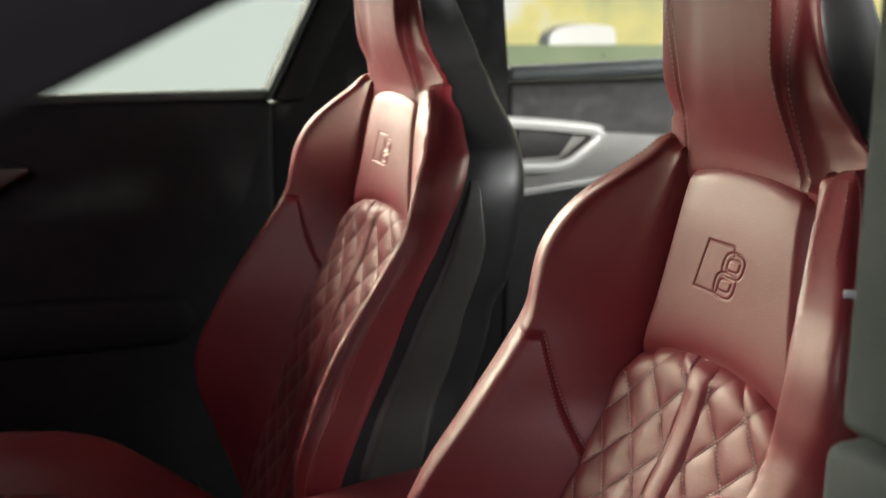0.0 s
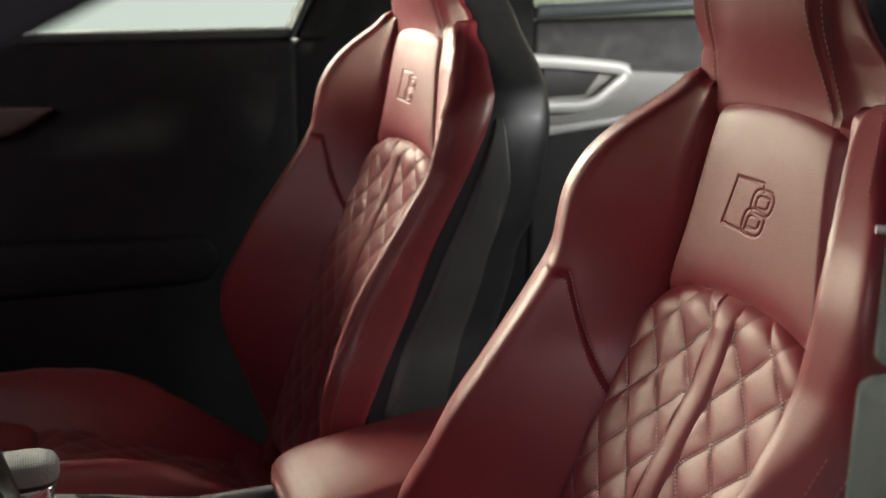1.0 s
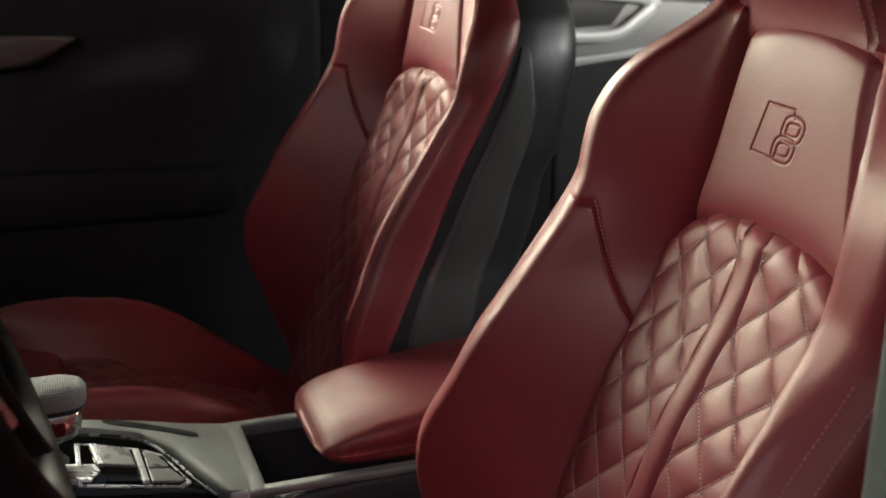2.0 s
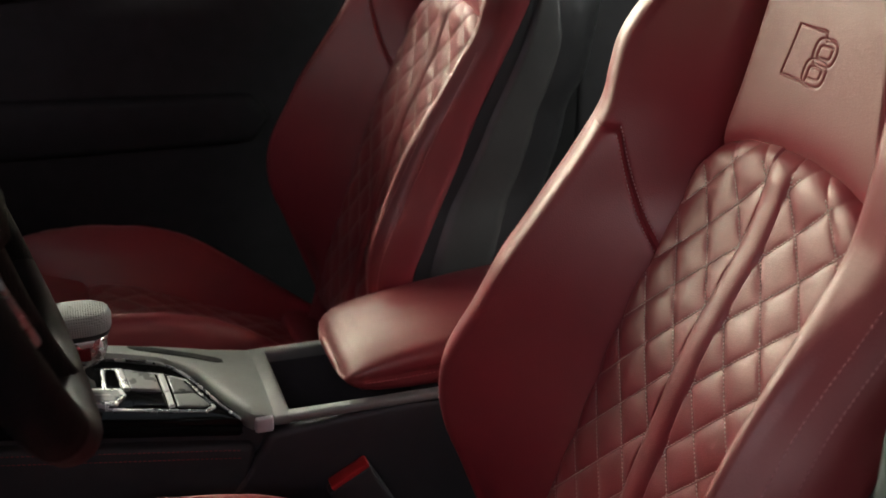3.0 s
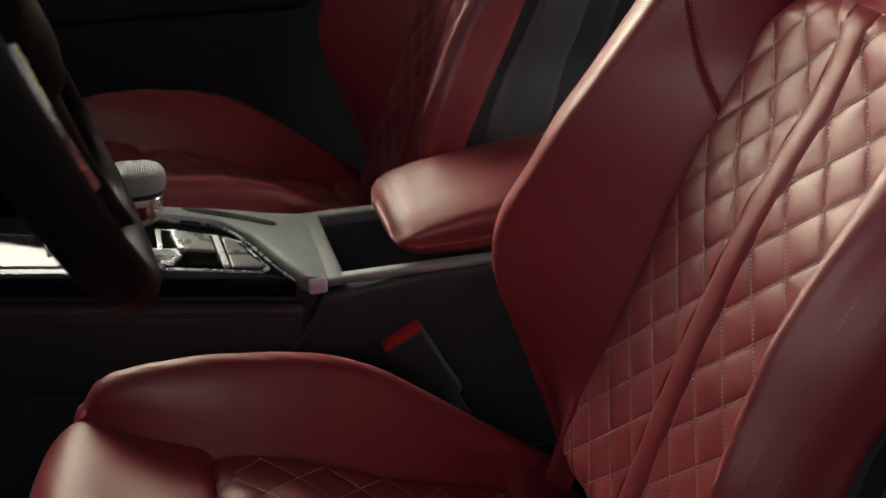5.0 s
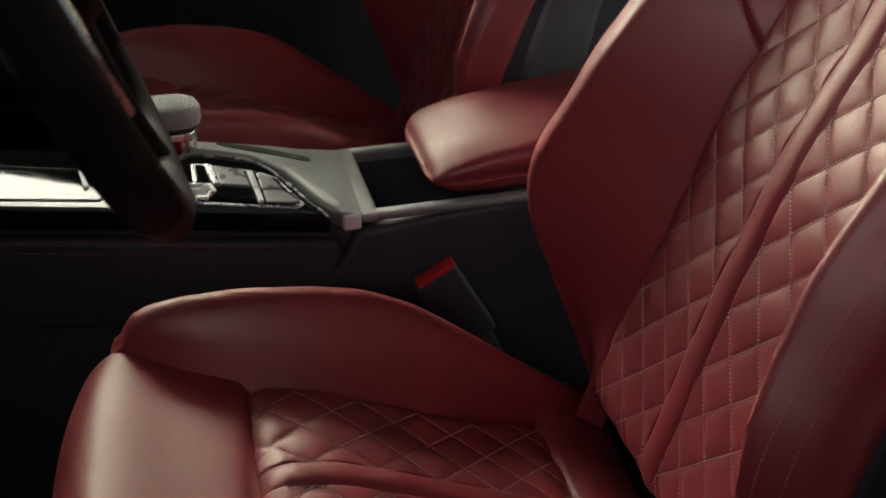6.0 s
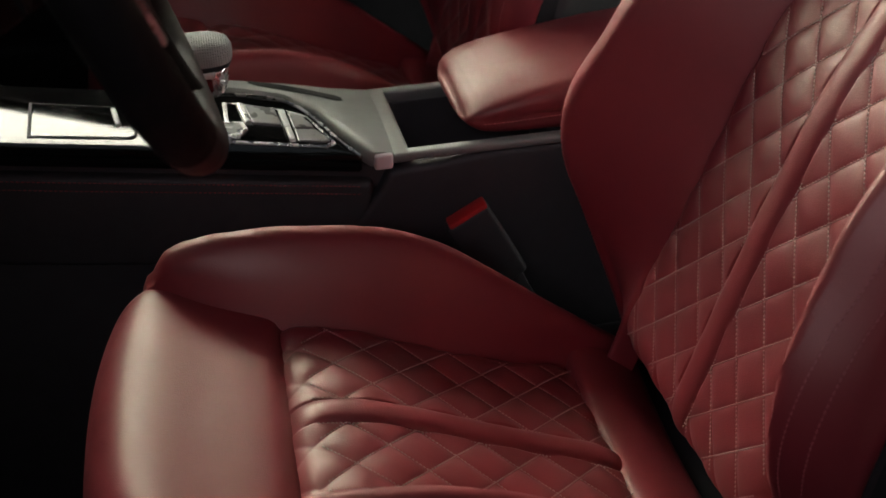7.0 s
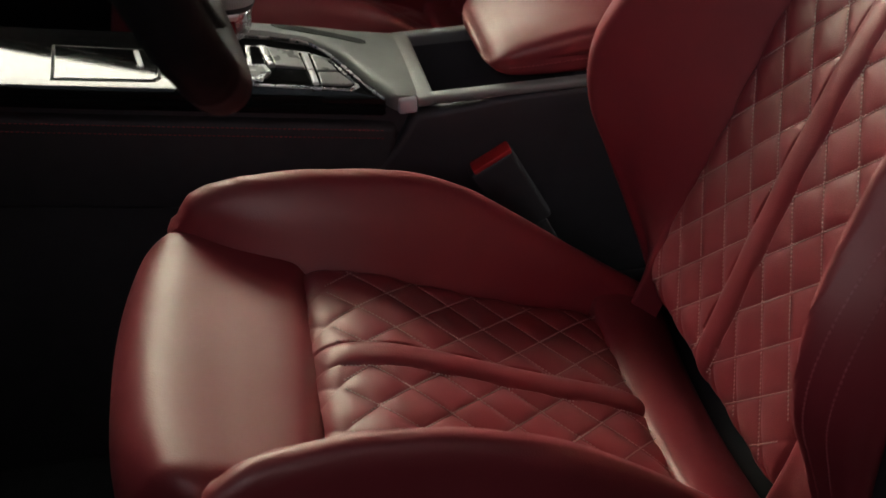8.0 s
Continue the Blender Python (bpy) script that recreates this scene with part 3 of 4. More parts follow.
def rear_roll():
    prof = spline([(-.038, .468), (-.032, .4815), (-.014, .480), (.008, .470), (.028, .456), (.042, .444), (.048, .425), (.048, .40)], 30)
    ys = np.linspace(-.150, .150, 40)
    return sheet(np.array([[(x + .006 * (y / .15) ** 2, y, z + .010 * (y / .15) ** 2) for y in ys] for x, z in prof]), flip=True)


def build_seat(label, near_side, far_side):
    root = thing("sport_seat", (0, 0, 0.21), label, "car seat", "front seats")
    pale, dark = Stitches(), Stitches()
    part("quilted_back_insert", sheet(quilt(on_back, lambda s: WM(np.interp(s, SLINE, ZLINE)) + 0.001, 0.062,
         lambda y: np.interp(arch(y), ZLINE, SLINE), 0.529, 0.0240, 0.0278, 0.0140, pale, (0.012, 0.012, 0.008), 0.012)), LEATHER, root, "diamond-quilted red leather", 60)
    part("quilted_cushion_insert", sheet(quilt(on_cushion, lambda s: CW(np.interp(s, CLINE, XLINE)) + 0.001, 0.026,
         lambda y: 0.338 + 0 * y, 0.2965, 0.0232, 0.0287, 0.0140, pale, (0.006, 0.016, 0.010), 0.010, rows=190), flip=True), LEATHER, root, "diamond-quilted red leather", 60)
    part("shoulder_panel", shoulder_panel(), LEATHER, root, "smooth panel with an embossed badge", 60)
    for side in (1, -1):
        part("wing_bolster", bolster(side, False, dark, pale, near_side if side < 0 else far_side), LEATHER, root, sharp=70)
        part("back_bolster", bolster(side, True, dark, pale, near_side if side < 0 else far_side), LEATHER, root, sharp=70)
        part("cushion_bolster", cushion_bolster(side, dark), LEATHER, root, sharp=70)
        part("side_panel", side_panel(side), GREYSHELL, root, "grey plastic side panel", 60)
        part("side_valance", box(-.40, .14, min(side * .205, side * .232), max(side * .205, side * .232), .29, .455, .012, 3), SHELL, root, "black plastic side cover")
        part("seat_rail", box(-.42, .16, side * .17 - .02, side * .17 + .02, .21, .25, .005), TRIMBLACK, root)
    part("rear_roll", rear_roll(), LEATHER, root, sharp=70)
    part("thigh_support", front_block(), LEATHER, root, "smooth red leather front", 70)
    part("headrest_pad", headrest_pad(pale), LEATHER, root, "one-piece red leather headrest face", 60)
    part("back_shell", back_shell(), SHELL, root, "black plastic back shell", 60)
    part("seat_pan", box(-.43, .13, -.205, .205, .25, .43, .02, 3), TRIMBLACK, root, "black seat base")
    tagged(part("stitching", pale.bm(), THREAD, root, "pale rose thread", 80), kind="stuff")
    tagged(part("seam_thread", dark.bm(), DARKTHREAD, root, "dark red seam thread", 80), kind="stuff")
    return root


seat = build_seat("red leather sport seat with diamond-quilted middle, driver's side", DOORSIDE, EVEN)
passenger = build_seat("red leather sport seat with diamond-quilted middle beside the far door", INBOARD, FARSIDE)
passenger.matrix_basis = pose(-0.021, 0.717, 0.217, 0, 0, 3.7)

# ---- setting: ground, added light-blocking walls, glowing distance ----
single("ground", box(-60, 60, -60, 60, -0.2, 0, 0), ASPHALT, "dark asphalt ground under the car", kind="structure")
# three unseen walls, added only to shade the seats and darken their reflections
single("block_wall_south", box(-5, 5, -1.50, -1.30, 0, 1.50, .01), BLOCKER, "low wall added out of view to block light from the side", kind="structure")
single("block_wall_southwest", box(-1.10, -1.00, -1.30, -.44, 0, 1.45, .01), BLOCKER, "dark wall added out of view in place of the open door", kind="structure")
single("block_wall_west", box(-3.7, -3.5, -1.295, 1.2, 0, 2.2, .01), BLOCKER, "dark wall added out of view to darken reflections from ahead", kind="structure")
# self-lit panels stand in for the sunlit greenery and the overexposed side view
single("backdrop", box(9.0, 90, 30, 30.2, 0, 11, 0), HEDGE_GLOW, "glowing yellow-green hedge backdrop far outside the window", kind="structure")
# meadow strip with daylight as emission, added to cover the trailer's wheels
single("backdrop_meadow", box(6.0, 60, 19.2, 19.3, 0, .56, 0), glow("meadow_glow", [(.30, .38, .22), (.42, .48, .30)], .9, .5), "glowing grey-green strip for the meadow outside the rear window", kind="structure")
single("backdrop_distance", box(-40, 3.28, 11, 11.2, 0, 4, 0), DISTANCE_GLOW, "pale glowing backdrop for the overexposed view outside the side window", kind="structure")


def slab(name, outline, axis, lo, hi, material, label, r=0.004):
    """A piece of the body: an outline in x and z pushed along y, or in y and z along x."""
    pts = [(a, lo, b) for a, b in outline] if axis == "y" else [(lo, a, b) for a, b in outline]
    return single(name, prism(pts, (0, hi - lo, 0) if axis == "y" else (hi - lo, 0, 0), r), material, label, kind="structure")


# ---- car body around the seats ----
FLOOR_Z = 0.21
single("floor", box(-1.25, 1.65, -0.36, 1.16, 0.10, FLOOR_Z, 0.01), CARPET, "black carpeted car floor", kind="structure")
single("ceiling", box(-0.62, 1.65, -0.40, 1.20, 1.43, 1.50, 0.02), LINER, "dark fabric headliner", kind="structure")
single("wall_rear", box(1.60, 1.66, -0.36, 1.16, 0.2, 1.05, 0.01), LINER, "dark rear end of the cabin", kind="structure")
single("wall_front", box(-1.30, -1.24, -0.36, 1.16, 0.1, 0.98, 0.01), LINER, "dark front bulkhead of the cabin", kind="structure")
single("wall_near", box(0.22, 1.62, -0.40, -0.34, 0.1, 1.09, 0.01), TRIMBLACK, "black trim of the near rear side", kind="structure")
single("door_sill", box(-1.25, 0.25, -0.42, -0.345, 0.1, 0.30, 0.02), TRIMBLACK, "black door sill trim", kind="structure")
slab("cowl", [(-1.30, 0.94), (-1.30, 1.00), (-0.72, 0.99), (-0.70, 0.96), (-0.76, 0.62), (-0.95, 0.60)], "y", -0.33, 1.09, TRIMBLACK, "black soft dashboard", 0.02)
slab("windscreen_pillar", [(-1.25, .90), (-.90, .93), (-.55, 1.085), (-.317, 1.2095), (-.291, 1.2225), (-.266, 1.2355), (-.10, 1.30), (.24, 1.335), (.24, 1.46), (-.40, 1.46), (-1.25, 1.02)], "y", -0.42, -0.365, LINER, "dark near windscreen pillar and roof rail", .004)

# near middle pillar, beside the driver's seat
pillar = thing("middle_pillar", (0.12, -0.33, 0.1), "grey-green moulded pillar trim beside the seat", "pillar", kind="structure")
part("upper_trim", box(.046, .175, -.355, -.292, 1.042, 1.44, .007, 3), RUBBER, pillar)
part("lower_trim", box(.039, .190, -.360, -.290, .24, 1.037, .009, 3), RUBBER, pillar)
part("door_seal", tube([(.068, -.292, z) for z in np.linspace(.3, 1.42, 12)], .006), TRIMBLACK, pillar, "black rubber seal")

# far front door with its window
door = thing("door_1", (-.4, 1.13, .2), "closed black car door with a bright side window", "door", kind="structure")
DOORTRIM = textured(mat("black_door_trim", (.018, .018, .018), spec=.2), [(.015, .015, .015), (.021, .021, .021)], 7, 1100, .3, (.6, .8), .0006, True)
part("door_panel", prism([(-1.2, 1.10, .24), (.116, 1.10, .24), (.108, 1.10, 1.086), (-1.2, 1.10, 1.082)], (0, .05, 0), .012, 3), DOORTRIM, door)
part("window_ledge", prism([(-1.2, 1.094, 1.080), (.098, 1.094, 1.088), (.106, 1.094, 1.103), (-1.2, 1.094, 1.092)], (0, .05, 0), .006, 3), RUBBER, door, "grey-green rubber window seal")
part("door_pull", prism([(-.62, 1.055, 1.012), (-.262, 1.055, .994), (-.33, 1.055, .955), (-.62, 1.055, .93)], (0, .06, 0), .012, 3), textured(mat("brown_grey_trim", (.10, .075, .065)), [(.09, .068, .06), (.11, .085, .07)], 12, 900, .1, (.35, .5)), door, "brownish trim strip")
part("armrest_ledge", prism([(-.70, 1.078, .80), (-.05, 1.078, .78), (-.02, 1.078, .74), (-.05, 1.078, .70), (-.70, 1.078, .70)], (0, .037, 0), .015, 3), DOORTRIM, door)
part("map_pocket", prism([(-.75, 1.06, .30), (-.05, 1.06, .30), (-.03, 1.06, .46), (-.75, 1.06, .50)], (0, .05, 0), .012, 3), DOORTRIM, door)
for x0, w, m in ((0.090, .012, RUBBER), (0.105, .055, DOORTRIM)):
    part("window_post", prism([(x0, 1.09, 1.086), (x0 + w, 1.09, 1.086), (x0 + w + .177, 1.09, 1.44), (x0 + .177, 1.09, 1.44)], (0, .05, 0), .005, 3), m, door)
part("glass", prism([(-1.06, 1.118, 1.07), (.14, 1.118, 1.10), (.38, 1.118, 1.44), (-.46, 1.118, 1.44)], (0, .004, 0), 0), GLASS, door, "clear side glass").visible_shadow = False
slab("windscreen_pillar", [(-1.25, .98), (-1.10, 1.05), (-.45, 1.44), (-.62, 1.46)], "y", 1.09, 1.14, LINER, "dark far windscreen pillar", .008)

# far middle pillar and rear door
slab("middle_pillar", [(.112, .24), (.53, .24), (.53, 1.12), (.50, 1.44), (.34, 1.44), (.150, 1.088), (.104, 1.080)], "y", 1.104, 1.152, DOORTRIM, "black far middle pillar trim", .01)
PALE = textured(mat("pale_satin_metal", (.62, .63, .62), metal=.2), [(.60, .61, .60), (.66, .67, .66)], 10, 1500, .04, (.32, .42), .0003)
rear = thing("door_2", (.9, 1.14, .2), "closed black rear door with an aluminium handle", "door", kind="structure")
part("door_panel", prism([(.535, 1.12, .24), (1.60, 1.12, .24), (1.60, 1.12, 1.125), (.535, 1.12, 1.108)], (0, .05, 0), .012, 3), TRIMBLACK, rear)
part("window_ledge", prism([(.53, 1.105, 1.112), (1.60, 1.105, 1.15), (1.60, 1.105, 1.178), (.53, 1.105, 1.136)], (0, .06, 0), .009, 3), textured(mat("blue_grey_seal", (.16, .18, .19), spec=.5), [(.14, .16, .17), (.18, .20, .21)], 10, 900, .1, (.3, .45)), rear, "blue-grey window seal")
part("trim_field", prism([(.53, 1.108, 1.028), (.71, 1.108, 1.020), (1.20, 1.108, .985), (1.20, 1.108, .955), (.75, 1.108, .934), (.53, 1.108, .918)], (0, .03, 0), .006, 3), textured(mat("grey_door_trim", (.13, .13, .125)), [(.26, .26, .25), (.31, .31, .30)], 10, 900, .1, (.4, .55)), rear, "grey trim field")
part("trim_strip", prism([(.53, 1.098, .905), (.76, 1.098, .930), (1.15, 1.098, .955), (1.15, 1.098, .963), (.76, 1.098, .942), (.53, 1.098, .921)], (0, .03, 0), .003, 2), PALE, rear, "bright trim strip")
part("handle_recess", prism([(.545, 1.100, .975), (.63, 1.100, .978), (.66, 1.100, 1.018), (.545, 1.100, 1.030)], (0, .02, 0), .004), TRIMBLACK, rear)
loop = spline([(.50, 1.090, 1.044), (.60, 1.088, 1.036), (.695, 1.088, 1.024), (.703, 1.088, 1.012), (.670, 1.088, .985), (.640, 1.088, .966), (.60, 1.088, .961), (.50, 1.090, .964)], 44)
hb = tube(loop, .0115, 14)
for v in hb.verts:
    v.co.y = 1.089 + (v.co.y - 1.089) * .55
part("handle", hb, PALE, rear, "brushed aluminium door handle")
part("glass", prism([(.53, 1.128, 1.13), (1.6, 1.128, 1.15), (1.5, 1.128, 1.44), (.51, 1.128, 1.44)], (0, .004, 0), 0), GLASS, rear, "clear rear side glass").visible_shadow = False

# unidentified white shape outside, built as a covered trailer, seen blurred through the rear window
trailer = thing("trailer", (11.1, 20.5, 0), "unidentified white shape in front of the hedge, built as a covered trailer", "trailer")
cover = spline([(10.32, 0, .30), (10.30, 0, .62), (10.42, 0, .80), (10.75, 0, .92), (11.3, 0, .95), (11.75, 0, .90), (11.86, 0, .70), (11.84, 0, .30)], 36)
part("cover", prism([(x, 20.0, z) for x, _, z in cover], (0, .5, 0), .06, 3), WHITE, trailer)
# drawbar and wheels are invented to complete the shape
part("drawbar", tube([(11.1, 20.0, .34), (11.1, 19.2, .36)], .04, 10), TRIMBLACK, trailer, "black steel drawbar")
for x in (10.62, 11.44):
    wb = bmesh.new()
    bmesh.ops.create_cone(wb, cap_ends=True, segments=28, radius1=.24, radius2=.24, depth=.2, matrix=Matrix.Translation((x, 20.25, .24)) @ Matrix.Rotation(math.pi / 2, 4, "Y"))
    bmesh.ops.bevel(wb, geom=wb.edges[:], offset=.03, segments=2, affect="EDGES")
    part("wheel", wb, TRIMBLACK, trailer, "black tyre")

# ---- centre console ----
console = thing("centre_console", (-.2, .387, .21), "black and satin grey centre console between the seats", "console")
TOP = smooth([-.95, -.54, -.30, -.20, -.165, -.05, .35], [.76, .690, .6525, .637, .630, .634, .640])
line = [(x, TOP(x) - .006) for x in np.linspace(-.95, -.166, 20)]
part("console_body", prism([(x, .318, z) for x, z in line] + [(-.158, .318, .50), (.35, .318, .50), (.35, .318, .215), (-.95, .318, .215)], (0, .144, 0), .006, 3), TRIMBLACK, console, "black soft-touch sides")
part("passenger_side", box(-.165, .34, .456, .470, .25, .626, .004, 2), TRIMBLACK, console, "charcoal side panel")
side_pad = [(x, .306, TOP(x) - .022) for x in np.linspace(-.93, -.185, 14)] + [(x, .306, TOP(x) - .125) for x in np.linspace(-.20, -.93, 10)]
part("knee_pad", prism(side_pad, (0, .02, 0), .008, 3), TRIMBLACK, console, "black padded side with red seam")
rear_pad = [(-.172, .303, TOP(-.17) - .006), (-.05, .303, .634), (.34, .303, .636), (.34, .303, .25), (-.23, .303, .25), (-.27, .303, .50), (-.215, .303, .56), (-.183, .303, .60)]
part("rear_side", prism(rear_pad, (0, .02, 0), .008, 3), textured(mat("charcoal_side_trim", (.028, .027, .029)), [(.024, .023, .025), (.032, .031, .033)], 9, 1200, .25, (.45, .6)), console, "charcoal side panel")
seam = Stitches()
for dz in (.027, .036):
    seam.along([(x, .3045, TOP(x) - dz) for x in np.linspace(-.90, -.20, 40)], [(0, -1, .2)] * 40, .0046, .003, .0006)
tagged(part("seam_thread", seam.bm(), textured(mat("deep_red_thread", (.16, .02, .02), .8), [(.22, .030, .030), (.28, .042, .042)], 60, 1500, .2, (.7, .85)), console, "dark red thread"), kind="stuff")
LEAN = .030


def far_edge(x):
    return np.interp(x, [-.93, -.31, -.262, -.232, -.212, -.197], [.440, .440, .424, .392, .345, .316])


gx = np.concatenate([np.linspace(-.93, -.32, 30), np.linspace(-.31, -.197, 24)])
gp = [[(x, .311 + (far_edge(x) - .311) * u, TOP(x) + .005 + LEAN * (far_edge(x) - .311) * u - d) for u, d in ((0, .010), (0, .002), (.012, .0004), (.03, 0), (.2, 0), (.4, 0), (.6, 0), (.8, 0), (1, 0), (1, .02))] for x in gx]
part("gloss_panel", sheet(gp), PIANO, console, "gloss black top panel")
part("gloss_lip", tube([(x, .309, TOP(x) - .006) for x in np.linspace(-.93, -.20, 24)], .0055, 8), PIANO, console, "gloss black edge")
part("chrome_line", tube(spline([(-.33, .428, TOP(-.33) + 0.0142), (-.285, .424, TOP(-.285) + 0.0139), (-.258, .414, TOP(-.258) + 0.0132), (-.236, .384, TOP(-.236) + 0.0111), (-.216, .340, TOP(-.216) + 0.0080), (-.198, .309, TOP(-.198) + 0.0059)], 30), .0016, 6), SILVER, console, "thin bright edge line")


def rail_point(x, u):
    inner = np.interp(x, [-.46, -.36, -.302, -.262, -.231, -.209, -.188, -.166], [.440, .438, .434, .424, .392, .342, .303, .303])
    top = .652 - .17 * (x + .2)
    y = inner + (.470 - inner) * u
    crown = -.006 * u + .004 * math.sin(math.pi * min(1, max(0, u)))
    return (x, y, top + crown)


rp = []
for x in np.concatenate([np.linspace(-.40, -.31, 8), np.linspace(-.30, -.166, 28)]):
    a, b = rail_point(x, 0), rail_point(x, 1)
    row = [(a[0] - .002, a[1] + .004, TOP(x) - .004), (a[0] - .001, a[1] - .001, a[2] - .008), (a[0], a[1] + .002, a[2] - .002)]
    row += [rail_point(x, u) for u in np.linspace(.08, .92, 10)]
    row += [(b[0], b[1], b[2] - .003), (b[0], b[1] + .004, b[2] - .012), (b[0], b[1] + .004, b[2] - .06)]
    rp.append(row)
part("passenger_rail", sheet(np.array(rp)), SATIN, console, "satin grey curved rail", 50)
slot = []
for x in np.linspace(-.296, -.200, 14):
    end = min(1, (x + .302) / .012, (-.194 - x) / .012)
    inner = rail_point(x, 0)[1]
    mid_, half_ = (np.interp(x, [-.296, -.2], [.454, .424]) - inner) / (.470 - inner), .0075 * end / (.470 - inner)
    us_ = [mid_ + k_ * half_ for k_ in (-1.1, -1, 0, 1, 1.1)]
    slot.append([Vector(rail_point(x, u)) + Vector((0, 0, d_)) for u, d_ in zip(us_, (-.002, .0007, .0007, .0007, -.002))])
part("rail_slot", sheet(slot), DOORTRIM, console, "narrow black inlay", 30)
part("rail_end", box(-.186, -.167, .300, .311, .628, .645, .003, 3), PALE, console, "brushed metal end cap")
rim = bmesh.new()
me_ = bpy.data.meshes.new("tmp")
bar = prism([(-.168, .303, .632), (-.168, .471, .622), (-.168, .471, .6385), (-.168, .303, .6425)], (.020, 0, 0), .0035, 3)
bar.to_mesh(me_)
bar.free()
rim.from_mesh(me_)
bpy.data.meshes.remove(me_)
for (x0, x1, y0, y1) in ((-.153, .12, .303, .317), (-.153, .12, .457, .471)):
    box(x0, x1, y0, y1, .633 if y0 < .4 else .622, .6425 if y0 < .4 else .6385, .0035, 3, rim)
part("storage_rim", rim, SATIN, console, "satin grey frame of the storage tray")
part("storage_tray", box(-.156, .12, .316, .458, .500, .515, .004), CARPET, console, "black storage tray floor")
# switch plate
def plate(name, pts, lift, material, label=""):
    return part(name, prism([(x, y, TOP(x) + .004 + LEAN * (y - .311)) for x, y in pts], (0, 0, lift), .0012, 2), material, console, label, 12)


plate("switch_frame", [(-.312, .416), (-.263, .404), (-.240, .390), (-.219, .334), (-.229, .324), (-.326, .330), (-.326, .416)], .0028, SILVER, "thin metal frame of the switches")
plate("switch_well", [(-.309, .412), (-.264, .400), (-.243, .387), (-.223, .3345), (-.231, .3275), (-.322, .3335), (-.322, .412)], .0036, PIANO, "gloss black switch field")
plate("switch", [(-.261, .3945), (-.246, .3855), (-.2375, .3605), (-.2585, .3595)], .0056, BUTTON, "dark grey push switch")
plate("switch", [(-.2580, .3565), (-.2365, .3570), (-.2250, .3340), (-.2315, .3300), (-.2565, .3315)], .0056, BUTTON, "dark grey push switch")
plate("switch", [(-.3045, .4070), (-.2735, .3980), (-.2695, .3625), (-.2985, .3660)], .0066, BUTTON, "satin metal push switch")
# the highlight on the switch's left edge, laid on as a silver plate
plate("switch_highlight", [(-.3115, .4085), (-.3050, .4075), (-.2992, .3660), (-.3055, .3650)], .0074, SILVER, "bright metal-finish bar")
plate("switch", [(-.2930, .3600), (-.2690, .3575), (-.2660, .3325), (-.3005, .3335)], .0050, PIANO, "gloss black push switch")
plate("switch_bar", [(-.2705, .3965), (-.2640, .3960), (-.2610, .3590), (-.2670, .3585)], .0072, PALE, "bright metal-finish bar")
plate("switch_bar", [(-.2665, .3570), (-.2610, .3575), (-.2590, .3315), (-.2650, .3300)], .0072, PALE, "bright metal-finish bar")
plate("start_button", [(-.340, .368), (-.308, .368), (-.3035, .353), (-.3140, .335), (-.340, .336)], .0062, SILVER, "satin metal start button with worn marks")
plate("button_face", [(-.337, .364), (-.311, .364), (-.3085, .354), (-.3165, .341), (-.337, .342)], .0067, BUTTON, "grey button face")
plate("marks", [(-.334, .3515), (-.318, .3515), (-.318, .3545), (-.334, .3545)], .0072, SILVER, "pale bars of lettering")
plate("lid_gap", [(-.509, .3310), (-.415, .3330), (-.409, .3400), (-.411, .400), (-.512, .404)], .0016, TRIMBLACK, "dark gap round the lid")
plate("tray_lid", [(-.5065, .3335), (-.417, .3355), (-.4115, .342), (-.4135, .398), (-.509, .4015)], .0022, PIANO, "gloss black hinged lid")
plate("lid_tab", [(-.4350, .392), (-.4300, .392), (-.4245, .3585), (-.4295, .3570)], .0050, PALE, "bright metal lid tab")

# gear selector
lever = thing("gear_selector", (-.352, .385, .652), "gear selector with a pale knitted knob and metal collar", "gear lever")


def knob_ring(zz, rx, ry, e=.62):
    return [(-.352 + rx * math.copysign(abs(math.cos(t)) ** e, math.cos(t)) + .1 * (zz - .7), .385 + ry * math.copysign(abs(math.sin(t)) ** e, math.sin(t)), zz) for t in np.linspace(0, math.tau, 41)]


part("knob", sheet(np.array([knob_ring(*q) for q in [(.7305, .0380, .0272), (.734, .0392, .0282), (.7405, .0386, .0277), (.7465, .0350, .0250), (.750, .0285, .0200), (.7525, .016, .011), (.7530, .001, .001)]])), WEAVE, lever, "pale knitted cap", 70)
part("knob_band", sheet(np.array([knob_ring(*q) for q in [(.7245, .035, .025), (.7255, .0370, .0264), (.7300, .0386, .0276), (.7312, .0375, .0265)]])), TRIMBLACK, lever, "black band", 70)
part("collar", sheet(np.array([knob_ring(*q) for q in [(.692, .0150, .0120), (.693, .0260, .0190), (.698, .0325, .0232), (.706, .0350, .0250), (.720, .0356, .0256), (.7245, .0350, .0250), (.7252, .0335, .0235)]])), SILVER, lever, "bright metal collar", 70)
part("collar_insert", box(-.376, -.332, .3578, .370, .7040, .7180, .002, 2), textured(mat("dark_red_lacquer", (.10, .012, .014)), [(.08, .010, .012), (.12, .014, .016)], 20, 900, .05, (.15, .25), .0003), lever, "dark red insert")
part("neck", sheet(np.array([knob_ring(*q) for q in [(.668, .0125, .0105), (.686, .0130, .0108), (.693, .0160, .0125)]])), SILVER, lever, "bright metal neck", 70)
boot = [knob_ring(z_, rx_, ry_, .8) for z_, rx_, ry_ in [(.652, .034, .030), (.656, .031, .027), (.661, .024, .021), (.664, .025, .022), (.668, .018, .016), (.671, .018, .016), (.674, .0135, .0115)]]
